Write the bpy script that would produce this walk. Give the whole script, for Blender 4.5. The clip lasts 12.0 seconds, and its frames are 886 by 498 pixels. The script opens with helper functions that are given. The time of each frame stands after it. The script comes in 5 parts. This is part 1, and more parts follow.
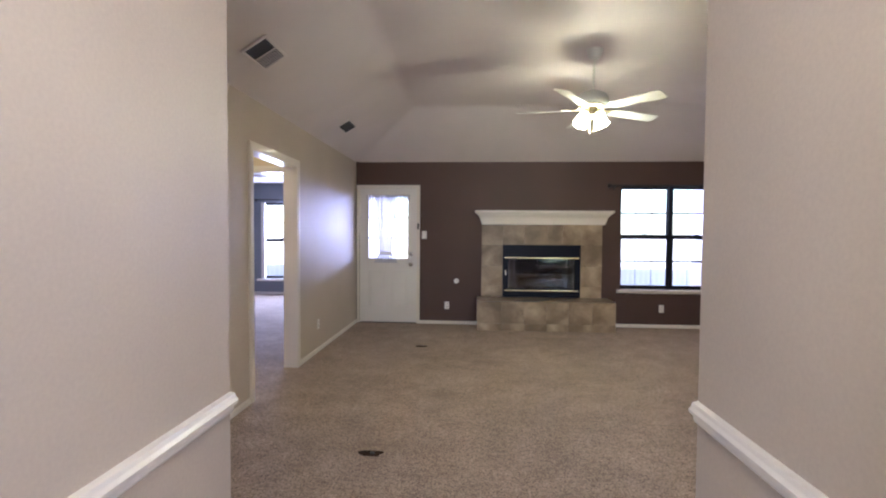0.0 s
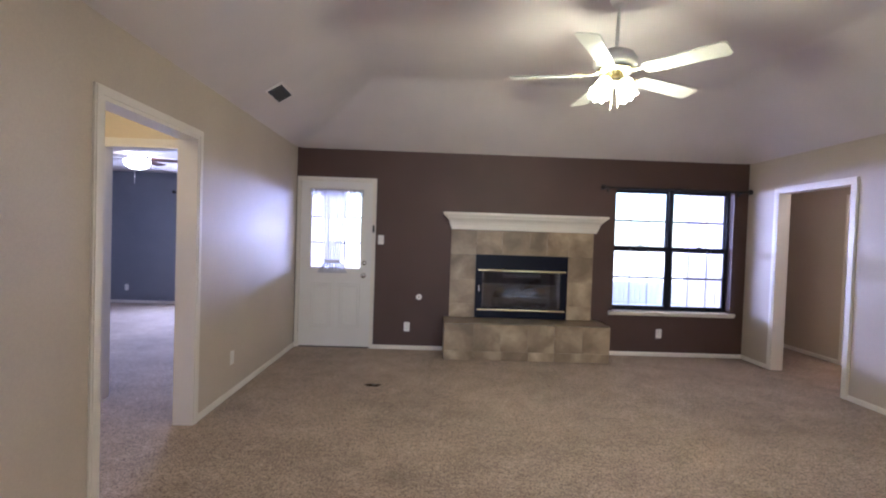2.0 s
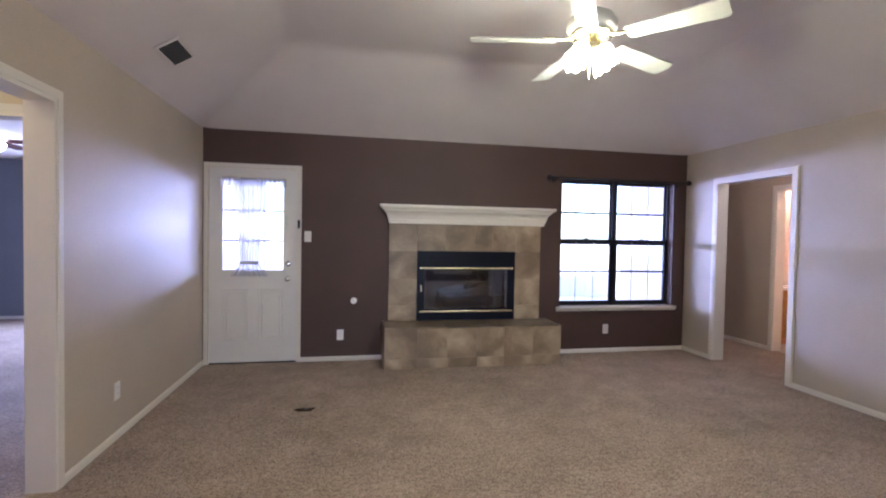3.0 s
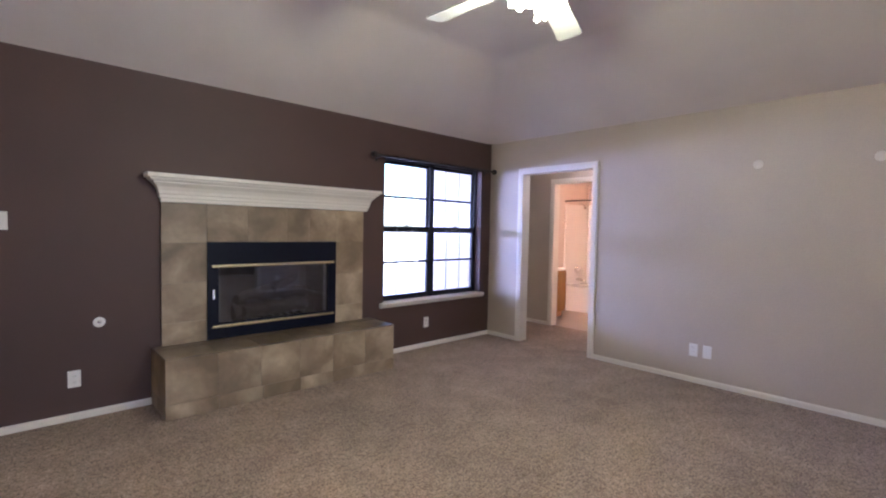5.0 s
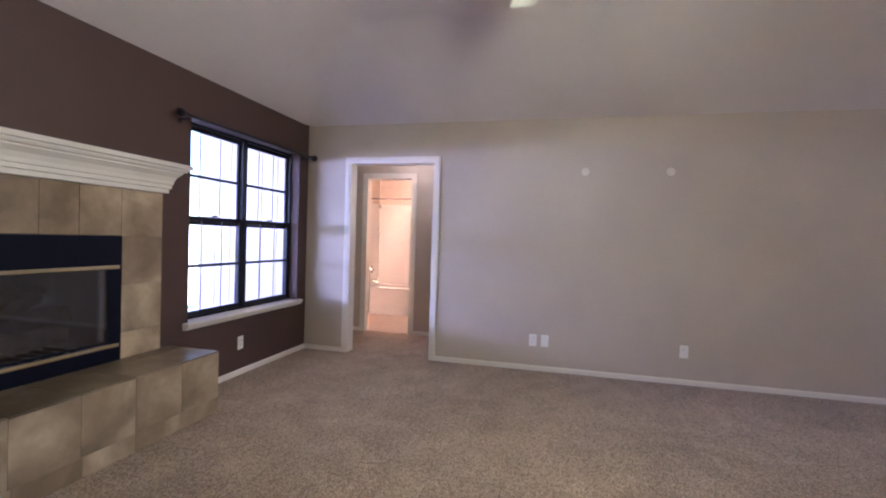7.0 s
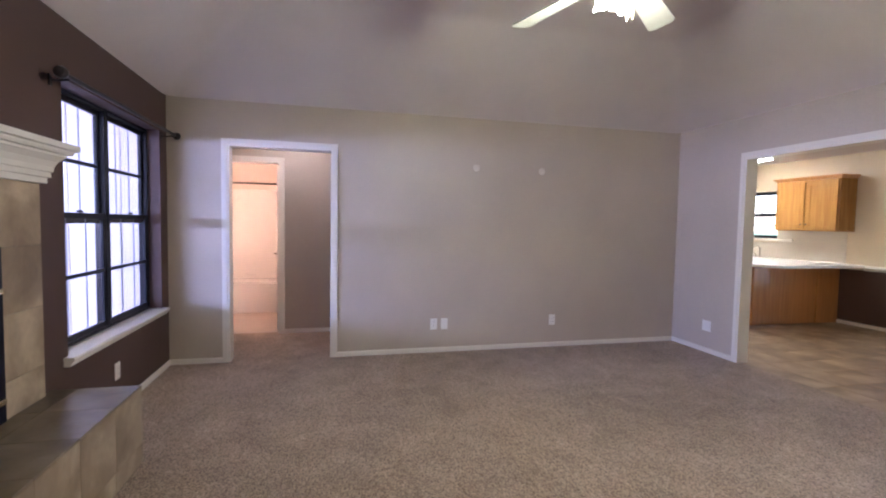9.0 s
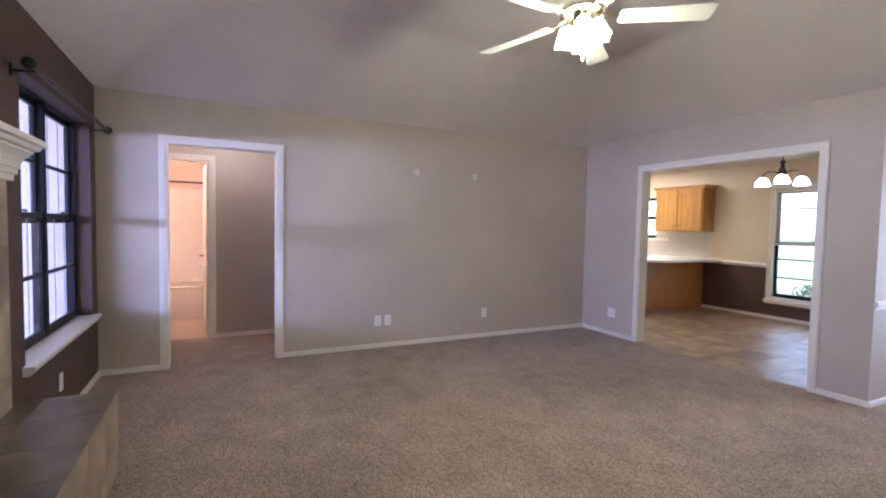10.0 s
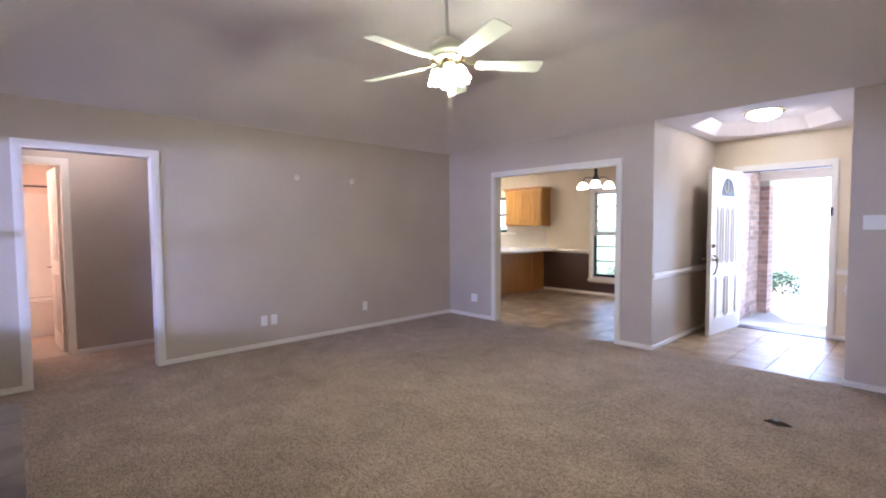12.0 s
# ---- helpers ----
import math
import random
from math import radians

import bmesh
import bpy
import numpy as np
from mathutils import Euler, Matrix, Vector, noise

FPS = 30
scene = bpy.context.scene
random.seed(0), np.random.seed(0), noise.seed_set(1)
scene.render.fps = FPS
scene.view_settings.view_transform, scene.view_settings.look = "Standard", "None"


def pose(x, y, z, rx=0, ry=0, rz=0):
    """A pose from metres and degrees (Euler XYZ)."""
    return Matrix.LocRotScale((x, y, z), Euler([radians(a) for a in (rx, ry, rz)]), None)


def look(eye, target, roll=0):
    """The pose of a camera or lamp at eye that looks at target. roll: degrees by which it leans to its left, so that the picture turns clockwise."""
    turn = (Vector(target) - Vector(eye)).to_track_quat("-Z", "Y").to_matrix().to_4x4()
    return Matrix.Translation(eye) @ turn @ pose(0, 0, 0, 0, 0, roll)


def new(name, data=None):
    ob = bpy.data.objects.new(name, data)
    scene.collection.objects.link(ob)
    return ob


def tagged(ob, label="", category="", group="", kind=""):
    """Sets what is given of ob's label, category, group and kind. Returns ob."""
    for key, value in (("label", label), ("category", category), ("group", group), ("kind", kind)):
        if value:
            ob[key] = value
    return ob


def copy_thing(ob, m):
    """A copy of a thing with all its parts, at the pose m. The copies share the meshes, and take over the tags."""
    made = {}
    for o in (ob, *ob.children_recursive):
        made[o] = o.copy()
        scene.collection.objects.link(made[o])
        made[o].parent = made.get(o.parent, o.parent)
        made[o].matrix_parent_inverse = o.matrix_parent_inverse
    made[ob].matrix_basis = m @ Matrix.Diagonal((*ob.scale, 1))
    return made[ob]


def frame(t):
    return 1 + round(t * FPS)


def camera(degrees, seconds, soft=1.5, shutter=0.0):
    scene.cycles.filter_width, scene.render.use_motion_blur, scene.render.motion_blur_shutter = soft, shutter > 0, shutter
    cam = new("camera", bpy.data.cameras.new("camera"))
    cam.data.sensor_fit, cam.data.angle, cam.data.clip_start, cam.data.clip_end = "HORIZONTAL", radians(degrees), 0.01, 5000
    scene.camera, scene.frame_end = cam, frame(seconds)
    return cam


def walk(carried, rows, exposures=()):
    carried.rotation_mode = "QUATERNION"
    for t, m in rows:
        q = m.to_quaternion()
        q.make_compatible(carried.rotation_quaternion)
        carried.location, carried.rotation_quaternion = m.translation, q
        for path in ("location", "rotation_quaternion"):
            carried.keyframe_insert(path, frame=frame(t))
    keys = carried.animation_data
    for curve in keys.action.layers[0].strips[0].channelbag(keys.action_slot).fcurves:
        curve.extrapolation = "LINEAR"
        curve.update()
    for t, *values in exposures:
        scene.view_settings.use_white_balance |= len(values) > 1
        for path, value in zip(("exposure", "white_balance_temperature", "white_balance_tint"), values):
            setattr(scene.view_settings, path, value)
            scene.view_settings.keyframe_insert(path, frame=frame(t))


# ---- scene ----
cam = camera(87.5, 12.0, soft=2.1)
PATH = [
    (0, (0.13, -0.032, 1.386), (0.005, 1.963, 1.318), 0.4),
    (0.5, (0.136, 0.285, 1.396), (-0.001, 2.279, 1.34), 1.2),
    (1, (0.124, 0.594, 1.403), (0.008, 2.59, 1.355), 1.8),
    (1.5, (0.084, 0.921, 1.399), (0.032, 2.919, 1.357), 2.0),
    (2, (0.036, 1.226, 1.403), (0.085, 3.225, 1.357), 1.9),
    (2.5, (-0.035, 1.526, 1.395), (0.153, 3.516, 1.342), 1.5),
    (3, (-0.113, 1.81, 1.381), (0.267, 3.773, 1.329), 1.0),
    (5, (-0.549, 2.997, 1.357), (0.815, 4.456, 1.273), 1.1),
    (5.5, (-0.6, 3.314, 1.345), (0.951, 4.574, 1.256), 0.5),
    (6, (-0.636, 3.647, 1.305), (1.08, 4.672, 1.223), 0.1),
    (6.5, (-0.621, 3.935, 1.293), (1.223, 4.706, 1.215), 0.6),
    (7, (-0.61, 4.276, 1.264), (1.33, 4.76, 1.221), 1.8),
    (9, (-0.695, 5.546, 1.355), (1.246, 5.075, 1.246), 1.0),
    (9.5, (-0.738, 5.83, 1.383), (1.136, 5.144, 1.258), 1.5),
    (10, (-0.82, 6.091, 1.344), (0.972, 5.208, 1.248), 1.1),
    (10.5, (-0.909, 6.28, 1.342), (0.795, 5.237, 1.254), 0.3),
    (11, (-0.994, 6.43, 1.355), (0.624, 5.259, 1.252), -0.3),
    (11.5, (-1.124, 6.503, 1.36), (0.421, 5.239, 1.244), -0.5),
    (12, (-1.195, 6.576, 1.37), (0.262, 5.21, 1.268), -0.4),
]
walk(cam, [(t, look(eye, target, roll)) for t, eye, target, roll in PATH], [(0.0, 2.31, 5430, 12), (2.0, 2.37, 5270, 14), (6.0, 2.43, 5090, 16), (12.0, 2.40, 5140, 15)])


# ---- light ----
world = bpy.data.worlds.new("sky")
scene.world = world
world.use_nodes = True
nt = world.node_tree
bg = nt.nodes["Background"]
sky = nt.nodes.new("ShaderNodeTexSky")
sky.sky_type = "NISHITA"
sky.sun_disc = False
sky.sun_elevation, sky.sun_rotation = radians(49), radians(157)
nt.links.new(sky.outputs[0], bg.inputs[0])
bg.inputs[1].default_value = 0.15
sun_data = bpy.data.lights.new("sun", "SUN")
sun_data.energy, sun_data.angle, sun_data.color = 5.0, radians(0.6), (1.0, 0.95, 0.88)
sun = new("sun", sun_data)
sun.matrix_world = look((13, -30, 38), (0.0, 0, 0))


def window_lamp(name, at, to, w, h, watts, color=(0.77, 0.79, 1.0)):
    """An area lamp in or beyond an opening, standing in for daylight outside it."""
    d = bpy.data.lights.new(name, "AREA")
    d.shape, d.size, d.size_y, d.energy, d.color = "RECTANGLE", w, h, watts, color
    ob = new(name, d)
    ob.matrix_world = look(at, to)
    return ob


window_lamp("bedroom_window_light", (-3.65, 10.19, 1.2), (-3.65, 5, 1.0), 1.8, 1.68, 41, (0.70, 0.73, 1.0))
# fill lamp out on the porch, added in place of daylight through the doorway
window_lamp("entry_light_outside", (0.08, -1.3, 1.2), (0.7, 3, 1.4), 1.1, 2.0, 8)
# added strip lamp beyond the fence, throws low lavender light through the north windows
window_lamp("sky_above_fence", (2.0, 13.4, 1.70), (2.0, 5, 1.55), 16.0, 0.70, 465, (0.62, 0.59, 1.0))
WARM = (1.0, 0.90, 0.57)

# ---- materials ----
def nodes_of(name):
    m = bpy.data.materials.new(name)
    m.use_nodes = True
    return m, m.node_tree, m.node_tree.nodes["Principled BSDF"]


def surface(name, color, rough=0.5, metal=0.0, var=0.06, scale=1.3, fine=60.0, bump=0.05, dist=0.002, spec=0.5, second=None, per_object=0.0, stretch=(1, 1, 1), coat=0.0):
    """Colour varied by a large and a fine noise, fine relief, and a shift from object to object."""
    m, t, b = nodes_of(name)
    L, N = t.links.new, t.nodes.new
    co = N("ShaderNodeTexCoord")
    mp = N("ShaderNodeMapping")
    mp.inputs["Scale"].default_value = stretch
    L(co.outputs["Object"], mp.inputs[0])
    src = mp.outputs[0]
    info = N("ShaderNodeObjectInfo")
    if per_object:
        off = N("ShaderNodeVectorMath")
        off.operation = "MULTIPLY_ADD"
        L(info.outputs["Random"], off.inputs[0])
        off.inputs[1].default_value = (37, 53, 19)
        L(src, off.inputs[2])
        src = off.outputs[0]
    big, small = N("ShaderNodeTexNoise"), N("ShaderNodeTexNoise")
    big.inputs["Scale"].default_value, big.inputs["Detail"].default_value = scale, 5
    small.inputs["Scale"].default_value, small.inputs["Detail"].default_value = fine, 3
    L(src, big.inputs[0])
    L(src, small.inputs[0])
    ramp = N("ShaderNodeValToRGB")
    lo = second or [c * (1 - 2 * var) for c in color]
    hi = [min(1, c * (1 + 2 * var)) for c in color]
    ramp.color_ramp.elements[0].position, ramp.color_ramp.elements[1].position = 0.3, 0.7
    ramp.color_ramp.elements[0].color, ramp.color_ramp.elements[1].color = (*lo, 1), (*hi, 1)
    L(big.outputs[0], ramp.inputs[0])
    mix = N("ShaderNodeMix")
    mix.data_type, mix.blend_type = "RGBA", "OVERLAY"
    mix.inputs[0].default_value = min(1.0, var * 3)
    L(ramp.outputs[0], mix.inputs[6])
    L(small.outputs[0], mix.inputs[7])
    out = mix.outputs[2]
    if per_object:
        hsv = N("ShaderNodeHueSaturation")
        rng = N("ShaderNodeMapRange")
        rng.inputs[3].default_value, rng.inputs[4].default_value = 1 - per_object, 1 + per_object
        L(info.outputs["Random"], rng.inputs[0])
        L(rng.outputs[0], hsv.inputs["Value"])
        L(out, hsv.inputs["Color"])
        out = hsv.outputs[0]
    L(out, b.inputs["Base Color"])
    b.inputs["Roughness"].default_value, b.inputs["Metallic"].default_value = rough, metal
    b.inputs["Specular IOR Level"].default_value = spec
    b.inputs["Coat Weight"].default_value = coat
    if bump:
        bn = N("ShaderNodeBump")
        bn.inputs["Strength"].default_value, bn.inputs["Distance"].default_value = bump, dist
        L(small.outputs[0], bn.inputs["Height"])
        L(bn.outputs[0], b.inputs["Normal"])
    return m


def carpet_material(name):
    m, t, b = nodes_of(name)
    L, N = t.links.new, t.nodes.new
    co = N("ShaderNodeTexCoord")
    tuft, clump, patch, sweep = (N("ShaderNodeTexNoise") for _ in range(4))
    for n, s, d in ((tuft, 88, 3), (clump, 30, 3), (patch, 1.1, 3), (sweep, 5.0, 4)):
        n.inputs["Scale"].default_value, n.inputs["Detail"].default_value = s, d
        L(co.outputs["Object"], n.inputs[0])
    ramp = N("ShaderNodeValToRGB")
    ramp.color_ramp.elements[0].position, ramp.color_ramp.elements[1].position = 0.34, 0.68
    ramp.color_ramp.elements[0].color, ramp.color_ramp.elements[1].color = (0.106, 0.072, 0.048, 1), (0.555, 0.42, 0.31, 1)
    add = N("ShaderNodeMath")
    add.operation = "MULTIPLY_ADD"
    L(clump.outputs[0], add.inputs[0])
    add.inputs[1].default_value = 0.30
    half = N("ShaderNodeMath")
    half.operation = "MULTIPLY"
    half.inputs[1].default_value = 0.70
    L(tuft.outputs[0], half.inputs[0])
    L(half.outputs[0], add.inputs[2])
    L(add.outputs[0], ramp.inputs[0])
    both = N("ShaderNodeMath")
    both.operation = "ADD"
    L(patch.outputs[0], both.inputs[0])
    L(sweep.outputs[0], both.inputs[1])
    rng = N("ShaderNodeMapRange")
    rng.inputs[1].default_value, rng.inputs[2].default_value = 0.6, 1.4
    rng.inputs[3].default_value, rng.inputs[4].default_value = 0.68, 1.28
    L(both.outputs[0], rng.inputs[0])
    hsv = N("ShaderNodeHueSaturation")
    L(rng.outputs[0], hsv.inputs["Value"])
    L(ramp.outputs[0], hsv.inputs["Color"])
    L(hsv.outputs[0], b.inputs["Base Color"])
    b.inputs["Roughness"].default_value = 0.95
    b.inputs["Specular IOR Level"].default_value = 0.15
    b.inputs["Sheen Weight"].default_value = 0.15
    bn = N("ShaderNodeBump")
    bn.inputs["Strength"].default_value, bn.inputs["Distance"].default_value = 0.7, 0.012
    L(add.outputs[0], bn.inputs["Height"])
    L(bn.outputs[0], b.inputs["Normal"])
    return m


def wood_material(name, light, dark, rough=0.35, along="Z"):
    m, t, b = nodes_of(name)
    L, N = t.links.new, t.nodes.new
    co = N("ShaderNodeTexCoord")
    mp = N("ShaderNodeMapping")
    mp.inputs["Scale"].default_value = {"Z": (14, 14, 1.0), "X": (1.0, 14, 14), "Y": (14, 1.0, 14)}[along]
    L(co.outputs["Object"], mp.inputs[0])
    n1, n2 = N("ShaderNodeTexNoise"), N("ShaderNodeTexNoise")
    n1.inputs["Scale"].default_value, n1.inputs["Detail"].default_value, n1.inputs["Distortion"].default_value = 1.6, 6, 0.6
    n2.inputs["Scale"].default_value, n2.inputs["Detail"].default_value = 9, 3
    L(mp.outputs[0], n1.inputs[0])
    L(mp.outputs[0], n2.inputs[0])
    ramp = N("ShaderNodeValToRGB")
    ramp.color_ramp.elements[0].position, ramp.color_ramp.elements[1].position = 0.32, 0.68
    ramp.color_ramp.elements[0].color, ramp.color_ramp.elements[1].color = (*dark, 1), (*light, 1)
    L(n1.outputs[0], ramp.inputs[0])
    L(ramp.outputs[0], b.inputs["Base Color"])
    b.inputs["Roughness"].default_value = rough
    b.inputs["Coat Weight"].default_value, b.inputs["Coat Roughness"].default_value = (0.5 if rough < 0.5 else 0.0), 0.15
    bn = N("ShaderNodeBump")
    bn.inputs["Strength"].default_value, bn.inputs["Distance"].default_value = 0.12, 0.001
    L(n2.outputs[0], bn.inputs["Height"])
    L(bn.outputs[0], b.inputs["Normal"])
    return m


def stone_material(name, a, c, d, rough=0.4, each=0.17):
    """Slate-look ceramic: clouds of three tones, another cut for each tile."""
    m, t, b = nodes_of(name)
    L, N = t.links.new, t.nodes.new
    co, info = N("ShaderNodeTexCoord"), N("ShaderNodeObjectInfo")
    off = N("ShaderNodeVectorMath")
    off.operation = "MULTIPLY_ADD"
    L(info.outputs["Random"], off.inputs[0])
    off.inputs[1].default_value = (31, 17, 23)
    L(co.outputs["Object"], off.inputs[2])
    n1, n2 = N("ShaderNodeTexNoise"), N("ShaderNodeTexNoise")
    n1.inputs["Scale"].default_value, n1.inputs["Detail"].default_value, n1.inputs["Distortion"].default_value = 2.9, 6, 0.4
    n2.inputs["Scale"].default_value, n2.inputs["Detail"].default_value = 26, 5
    L(off.outputs[0], n1.inputs[0])
    L(off.outputs[0], n2.inputs[0])
    ramp = N("ShaderNodeValToRGB")
    e = ramp.color_ramp.elements
    e[0].position, e[1].position = 0.34, 0.72
    e[0].color, e[1].color = (*a, 1), (*d, 1)
    e.new(0.5).color = (*c, 1)
    L(n1.outputs[0], ramp.inputs[0])
    mix = N("ShaderNodeMix")
    mix.data_type, mix.blend_type = "RGBA", "OVERLAY"
    mix.inputs[0].default_value = 0.16
    L(ramp.outputs[0], mix.inputs[6])
    L(n2.outputs[0], mix.inputs[7])
    rng = N("ShaderNodeMapRange")
    rng.inputs[3].default_value, rng.inputs[4].default_value = 1 - each, 1 + each * 0.8
    L(info.outputs["Random"], rng.inputs[0])
    hsv = N("ShaderNodeHueSaturation")
    L(rng.outputs[0], hsv.inputs["Value"])
    L(mix.outputs[2], hsv.inputs["Color"])
    L(hsv.outputs[0], b.inputs["Base Color"])
    b.inputs["Roughness"].default_value = rough
    bn = N("ShaderNodeBump")
    bn.inputs["Strength"].default_value, bn.inputs["Distance"].default_value = 0.25, 0.003
    L(n2.outputs[0], bn.inputs["Height"])
    L(bn.outputs[0], b.inputs["Normal"])
    return m


def pane_material(name, tint=(1, 1, 1), least=0.03):
    m = bpy.data.materials.new(name)
    m.use_nodes = True
    t = m.node_tree
    t.nodes.clear()
    out, tr, gl, mx, fr = (t.nodes.new("ShaderNode" + n) for n in ("OutputMaterial", "BsdfTransparent", "BsdfGlossy", "MixShader", "LayerWeight"))
    tr.inputs[0].default_value = (*tint, 1)
    gl.inputs["Roughness"].default_value = 0.02
    pw, ad = t.nodes.new("ShaderNodeMath"), t.nodes.new("ShaderNodeMath")
    pw.operation, pw.inputs[1].default_value = "POWER", 5.0
    ad.operation, ad.inputs[1].default_value, ad.inputs[2].default_value = "MULTIPLY_ADD", 0.6, least
    fr.inputs[0].default_value = 0.5
    t.links.new(fr.outputs["Facing"], pw.inputs[0])
    t.links.new(pw.outputs[0], ad.inputs[0])
    t.links.new(ad.outputs[0], mx.inputs[0])
    t.links.new(tr.outputs[0], mx.inputs[1])
    t.links.new(gl.outputs[0], mx.inputs[2])
    t.links.new(mx.outputs[0], out.inputs[0])
    return m


def glow_material(name, color, strength, base=(0.9, 0.9, 0.88)):
    m, t, b = nodes_of(name)
    b.inputs["Base Color"].default_value = (*base, 1)
    b.inputs["Roughness"].default_value = 0.3
    b.inputs["Emission Color"].default_value = (*color, 1)
    b.inputs["Emission Strength"].default_value = strength
    return m


BEIGE = surface("wall_paint_beige", (0.51, 0.435, 0.35), 0.48, var=0.03, fine=90, bump=0.12, dist=0.0012)
TAN = surface("wall_paint_tan", (0.66, 0.55, 0.385), 0.5, var=0.03, fine=90, bump=0.12, dist=0.0012)
BROWN = surface("wall_paint_brown", (0.078, 0.042, 0.032), 0.6, var=0.04, fine=90, bump=0.15, dist=0.0012)
GREY = surface("wall_paint_slate_grey", (0.20, 0.213, 0.248), 0.5, var=0.04, fine=90, bump=0.12, dist=0.0012)
CEIL = surface("ceiling_paint", (0.675, 0.61, 0.578), 0.75, var=0.025, fine=120, bump=0.25, dist=0.002)
WHITE = surface("white_trim_paint", (0.76, 0.71, 0.63), 0.32, var=0.02, fine=40, bump=0.03, dist=0.001)
DOORWHITE = surface("white_door_paint", (0.76, 0.73, 0.69), 0.35, var=0.02, fine=40, bump=0.03, dist=0.001)
CARPET = carpet_material("beige_cut_pile_carpet")
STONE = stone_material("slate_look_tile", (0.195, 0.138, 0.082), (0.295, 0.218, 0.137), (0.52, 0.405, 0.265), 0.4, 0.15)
# darker tones of the same slate look, for tiles on the hearth top
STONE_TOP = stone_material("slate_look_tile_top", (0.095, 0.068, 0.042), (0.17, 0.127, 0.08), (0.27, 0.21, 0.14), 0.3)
GROUT = surface("brown_grout", (0.10, 0.08, 0.055), 0.8, bump=0.2)
BLACK = surface("black_enamelled_steel", (0.004, 0.005, 0.014), 0.38, var=0.1, bump=0.02, spec=0.18)
BRASS = surface("polished_brass", (0.80, 0.72, 0.46), 0.2, metal=1.0, var=0.05, bump=0.0)
CHROME = surface("brushed_nickel", (0.62, 0.60, 0.57), 0.22, metal=1.0, var=0.04, bump=0.0)
BRONZE = surface("dark_bronze_aluminium", (0.008, 0.008, 0.012), 0.42, var=0.08, bump=0.03, spec=0.3)
MUNTIN = surface("grey_muntin", (0.28, 0.28, 0.31), 0.4, var=0.05, bump=0.0)
PLASTIC = surface("white_plastic", (0.80, 0.78, 0.74), 0.35, var=0.02, bump=0.0)
DARKPLASTIC = surface("black_plastic", (0.02, 0.02, 0.022), 0.4, var=0.05, bump=0.0)
FLOORTILE = stone_material("tan_floor_tile", (0.20, 0.128, 0.062), (0.31, 0.208, 0.108), (0.45, 0.325, 0.185), 0.42, 0.08)
TILEGROUT = surface("tan_grout", (0.27, 0.195, 0.12), 0.8, bump=0.2)
BATHTILE = surface("bath_vinyl_floor", (0.42, 0.33, 0.26), 0.35, var=0.05, fine=20)
OAK = wood_material("honey_oak", (0.45, 0.235, 0.058), (0.34, 0.16, 0.038), 0.2)
OAKDARK = wood_material("oak_panel", (0.52, 0.23, 0.058), (0.40, 0.165, 0.04), 0.3)
COUNTER = surface("white_laminate", (0.74, 0.72, 0.68), 0.25, var=0.02, bump=0.0)
SPLASH = surface("cream_laminate", (0.56, 0.50, 0.41), 0.3, var=0.02, bump=0.0)
ENAMEL = surface("white_tub_enamel", (0.83, 0.80, 0.76), 0.15, var=0.01, bump=0.0)
PANE = pane_material("window_glass")
FIREGLASS = pane_material("smoked_fire_glass", (0.64, 0.64, 0.66), 0.11)
# paler than FIREBRICK: light on the lining's front edges put into colour
EDGE = surface("lit_edge_tone", (0.52, 0.52, 0.50), 0.8, var=0.08, bump=0.1)
LOG = surface("charred_log", (0.20, 0.17, 0.15), 0.9, var=0.2, fine=25, bump=0.8, dist=0.01)
FIREBRICK = surface("firebox_lining", (0.36, 0.35, 0.34), 0.85, var=0.15, fine=30, bump=0.3, dist=0.003)
CURTAIN = surface("sheer_white_curtain", (0.75, 0.74, 0.76), 0.8, var=0.03, bump=0.1)
BRICK = surface("red_brown_brick", (0.40, 0.27, 0.23), 0.85, var=0.12, scale=5, fine=60, bump=0.5, dist=0.004, per_object=0.25)
MORTAR = surface("pale_mortar", (0.45, 0.42, 0.38), 0.9, var=0.06, bump=0.4)
CONCRETE = surface("pale_concrete", (0.55, 0.53, 0.50), 0.85, var=0.06, fine=50, bump=0.3)
GRASS = surface("lawn", (0.09, 0.13, 0.04), 0.9, var=0.2, scale=0.7, fine=30, bump=0.6, dist=0.02)
FENCEWOOD = wood_material("white_fence_paint", (0.66, 0.66, 0.66), (0.54, 0.54, 0.55), 0.7)
LEAF = surface("shrub_leaf", (0.035, 0.075, 0.028), 0.5, var=0.2, scale=8, bump=0.0)
ROOFMAT = surface("roof_shingle_grey", (0.10, 0.09, 0.085), 0.9, var=0.15, fine=20, bump=0.5)
FANWHITE = surface("white_fan_enamel", (0.66, 0.65, 0.58), 0.3, var=0.02, bump=0.0)
DARKWOOD = wood_material("dark_cherry_blade", (0.10, 0.03, 0.022), (0.05, 0.014, 0.01), 0.3, "X")
DARKMETAL = surface("oil_rubbed_bronze", (0.022, 0.018, 0.018), 0.4, metal=0.3, var=0.08, bump=0.0)
AGED = surface("aged_brass", (0.36, 0.29, 0.18), 0.35, metal=1.0, var=0.1, bump=0.0)
FANGLASS = glow_material("lit_frosted_tulip", WARM, 7.0)
CHANDGLASS = glow_material("lit_frosted_bowl", (1.0, 0.86, 0.68), 3.2)
DOMEGLASS = glow_material("lit_alabaster_dome", (1.0, 0.90, 0.76), 13.0)
BATHGLOW = glow_material("lit_bath_globe", (1.0, 0.60, 0.38), 34.0)
CANGLOW = glow_material("lit_ceiling_lens", (1.0, 0.88, 0.66), 9.0)
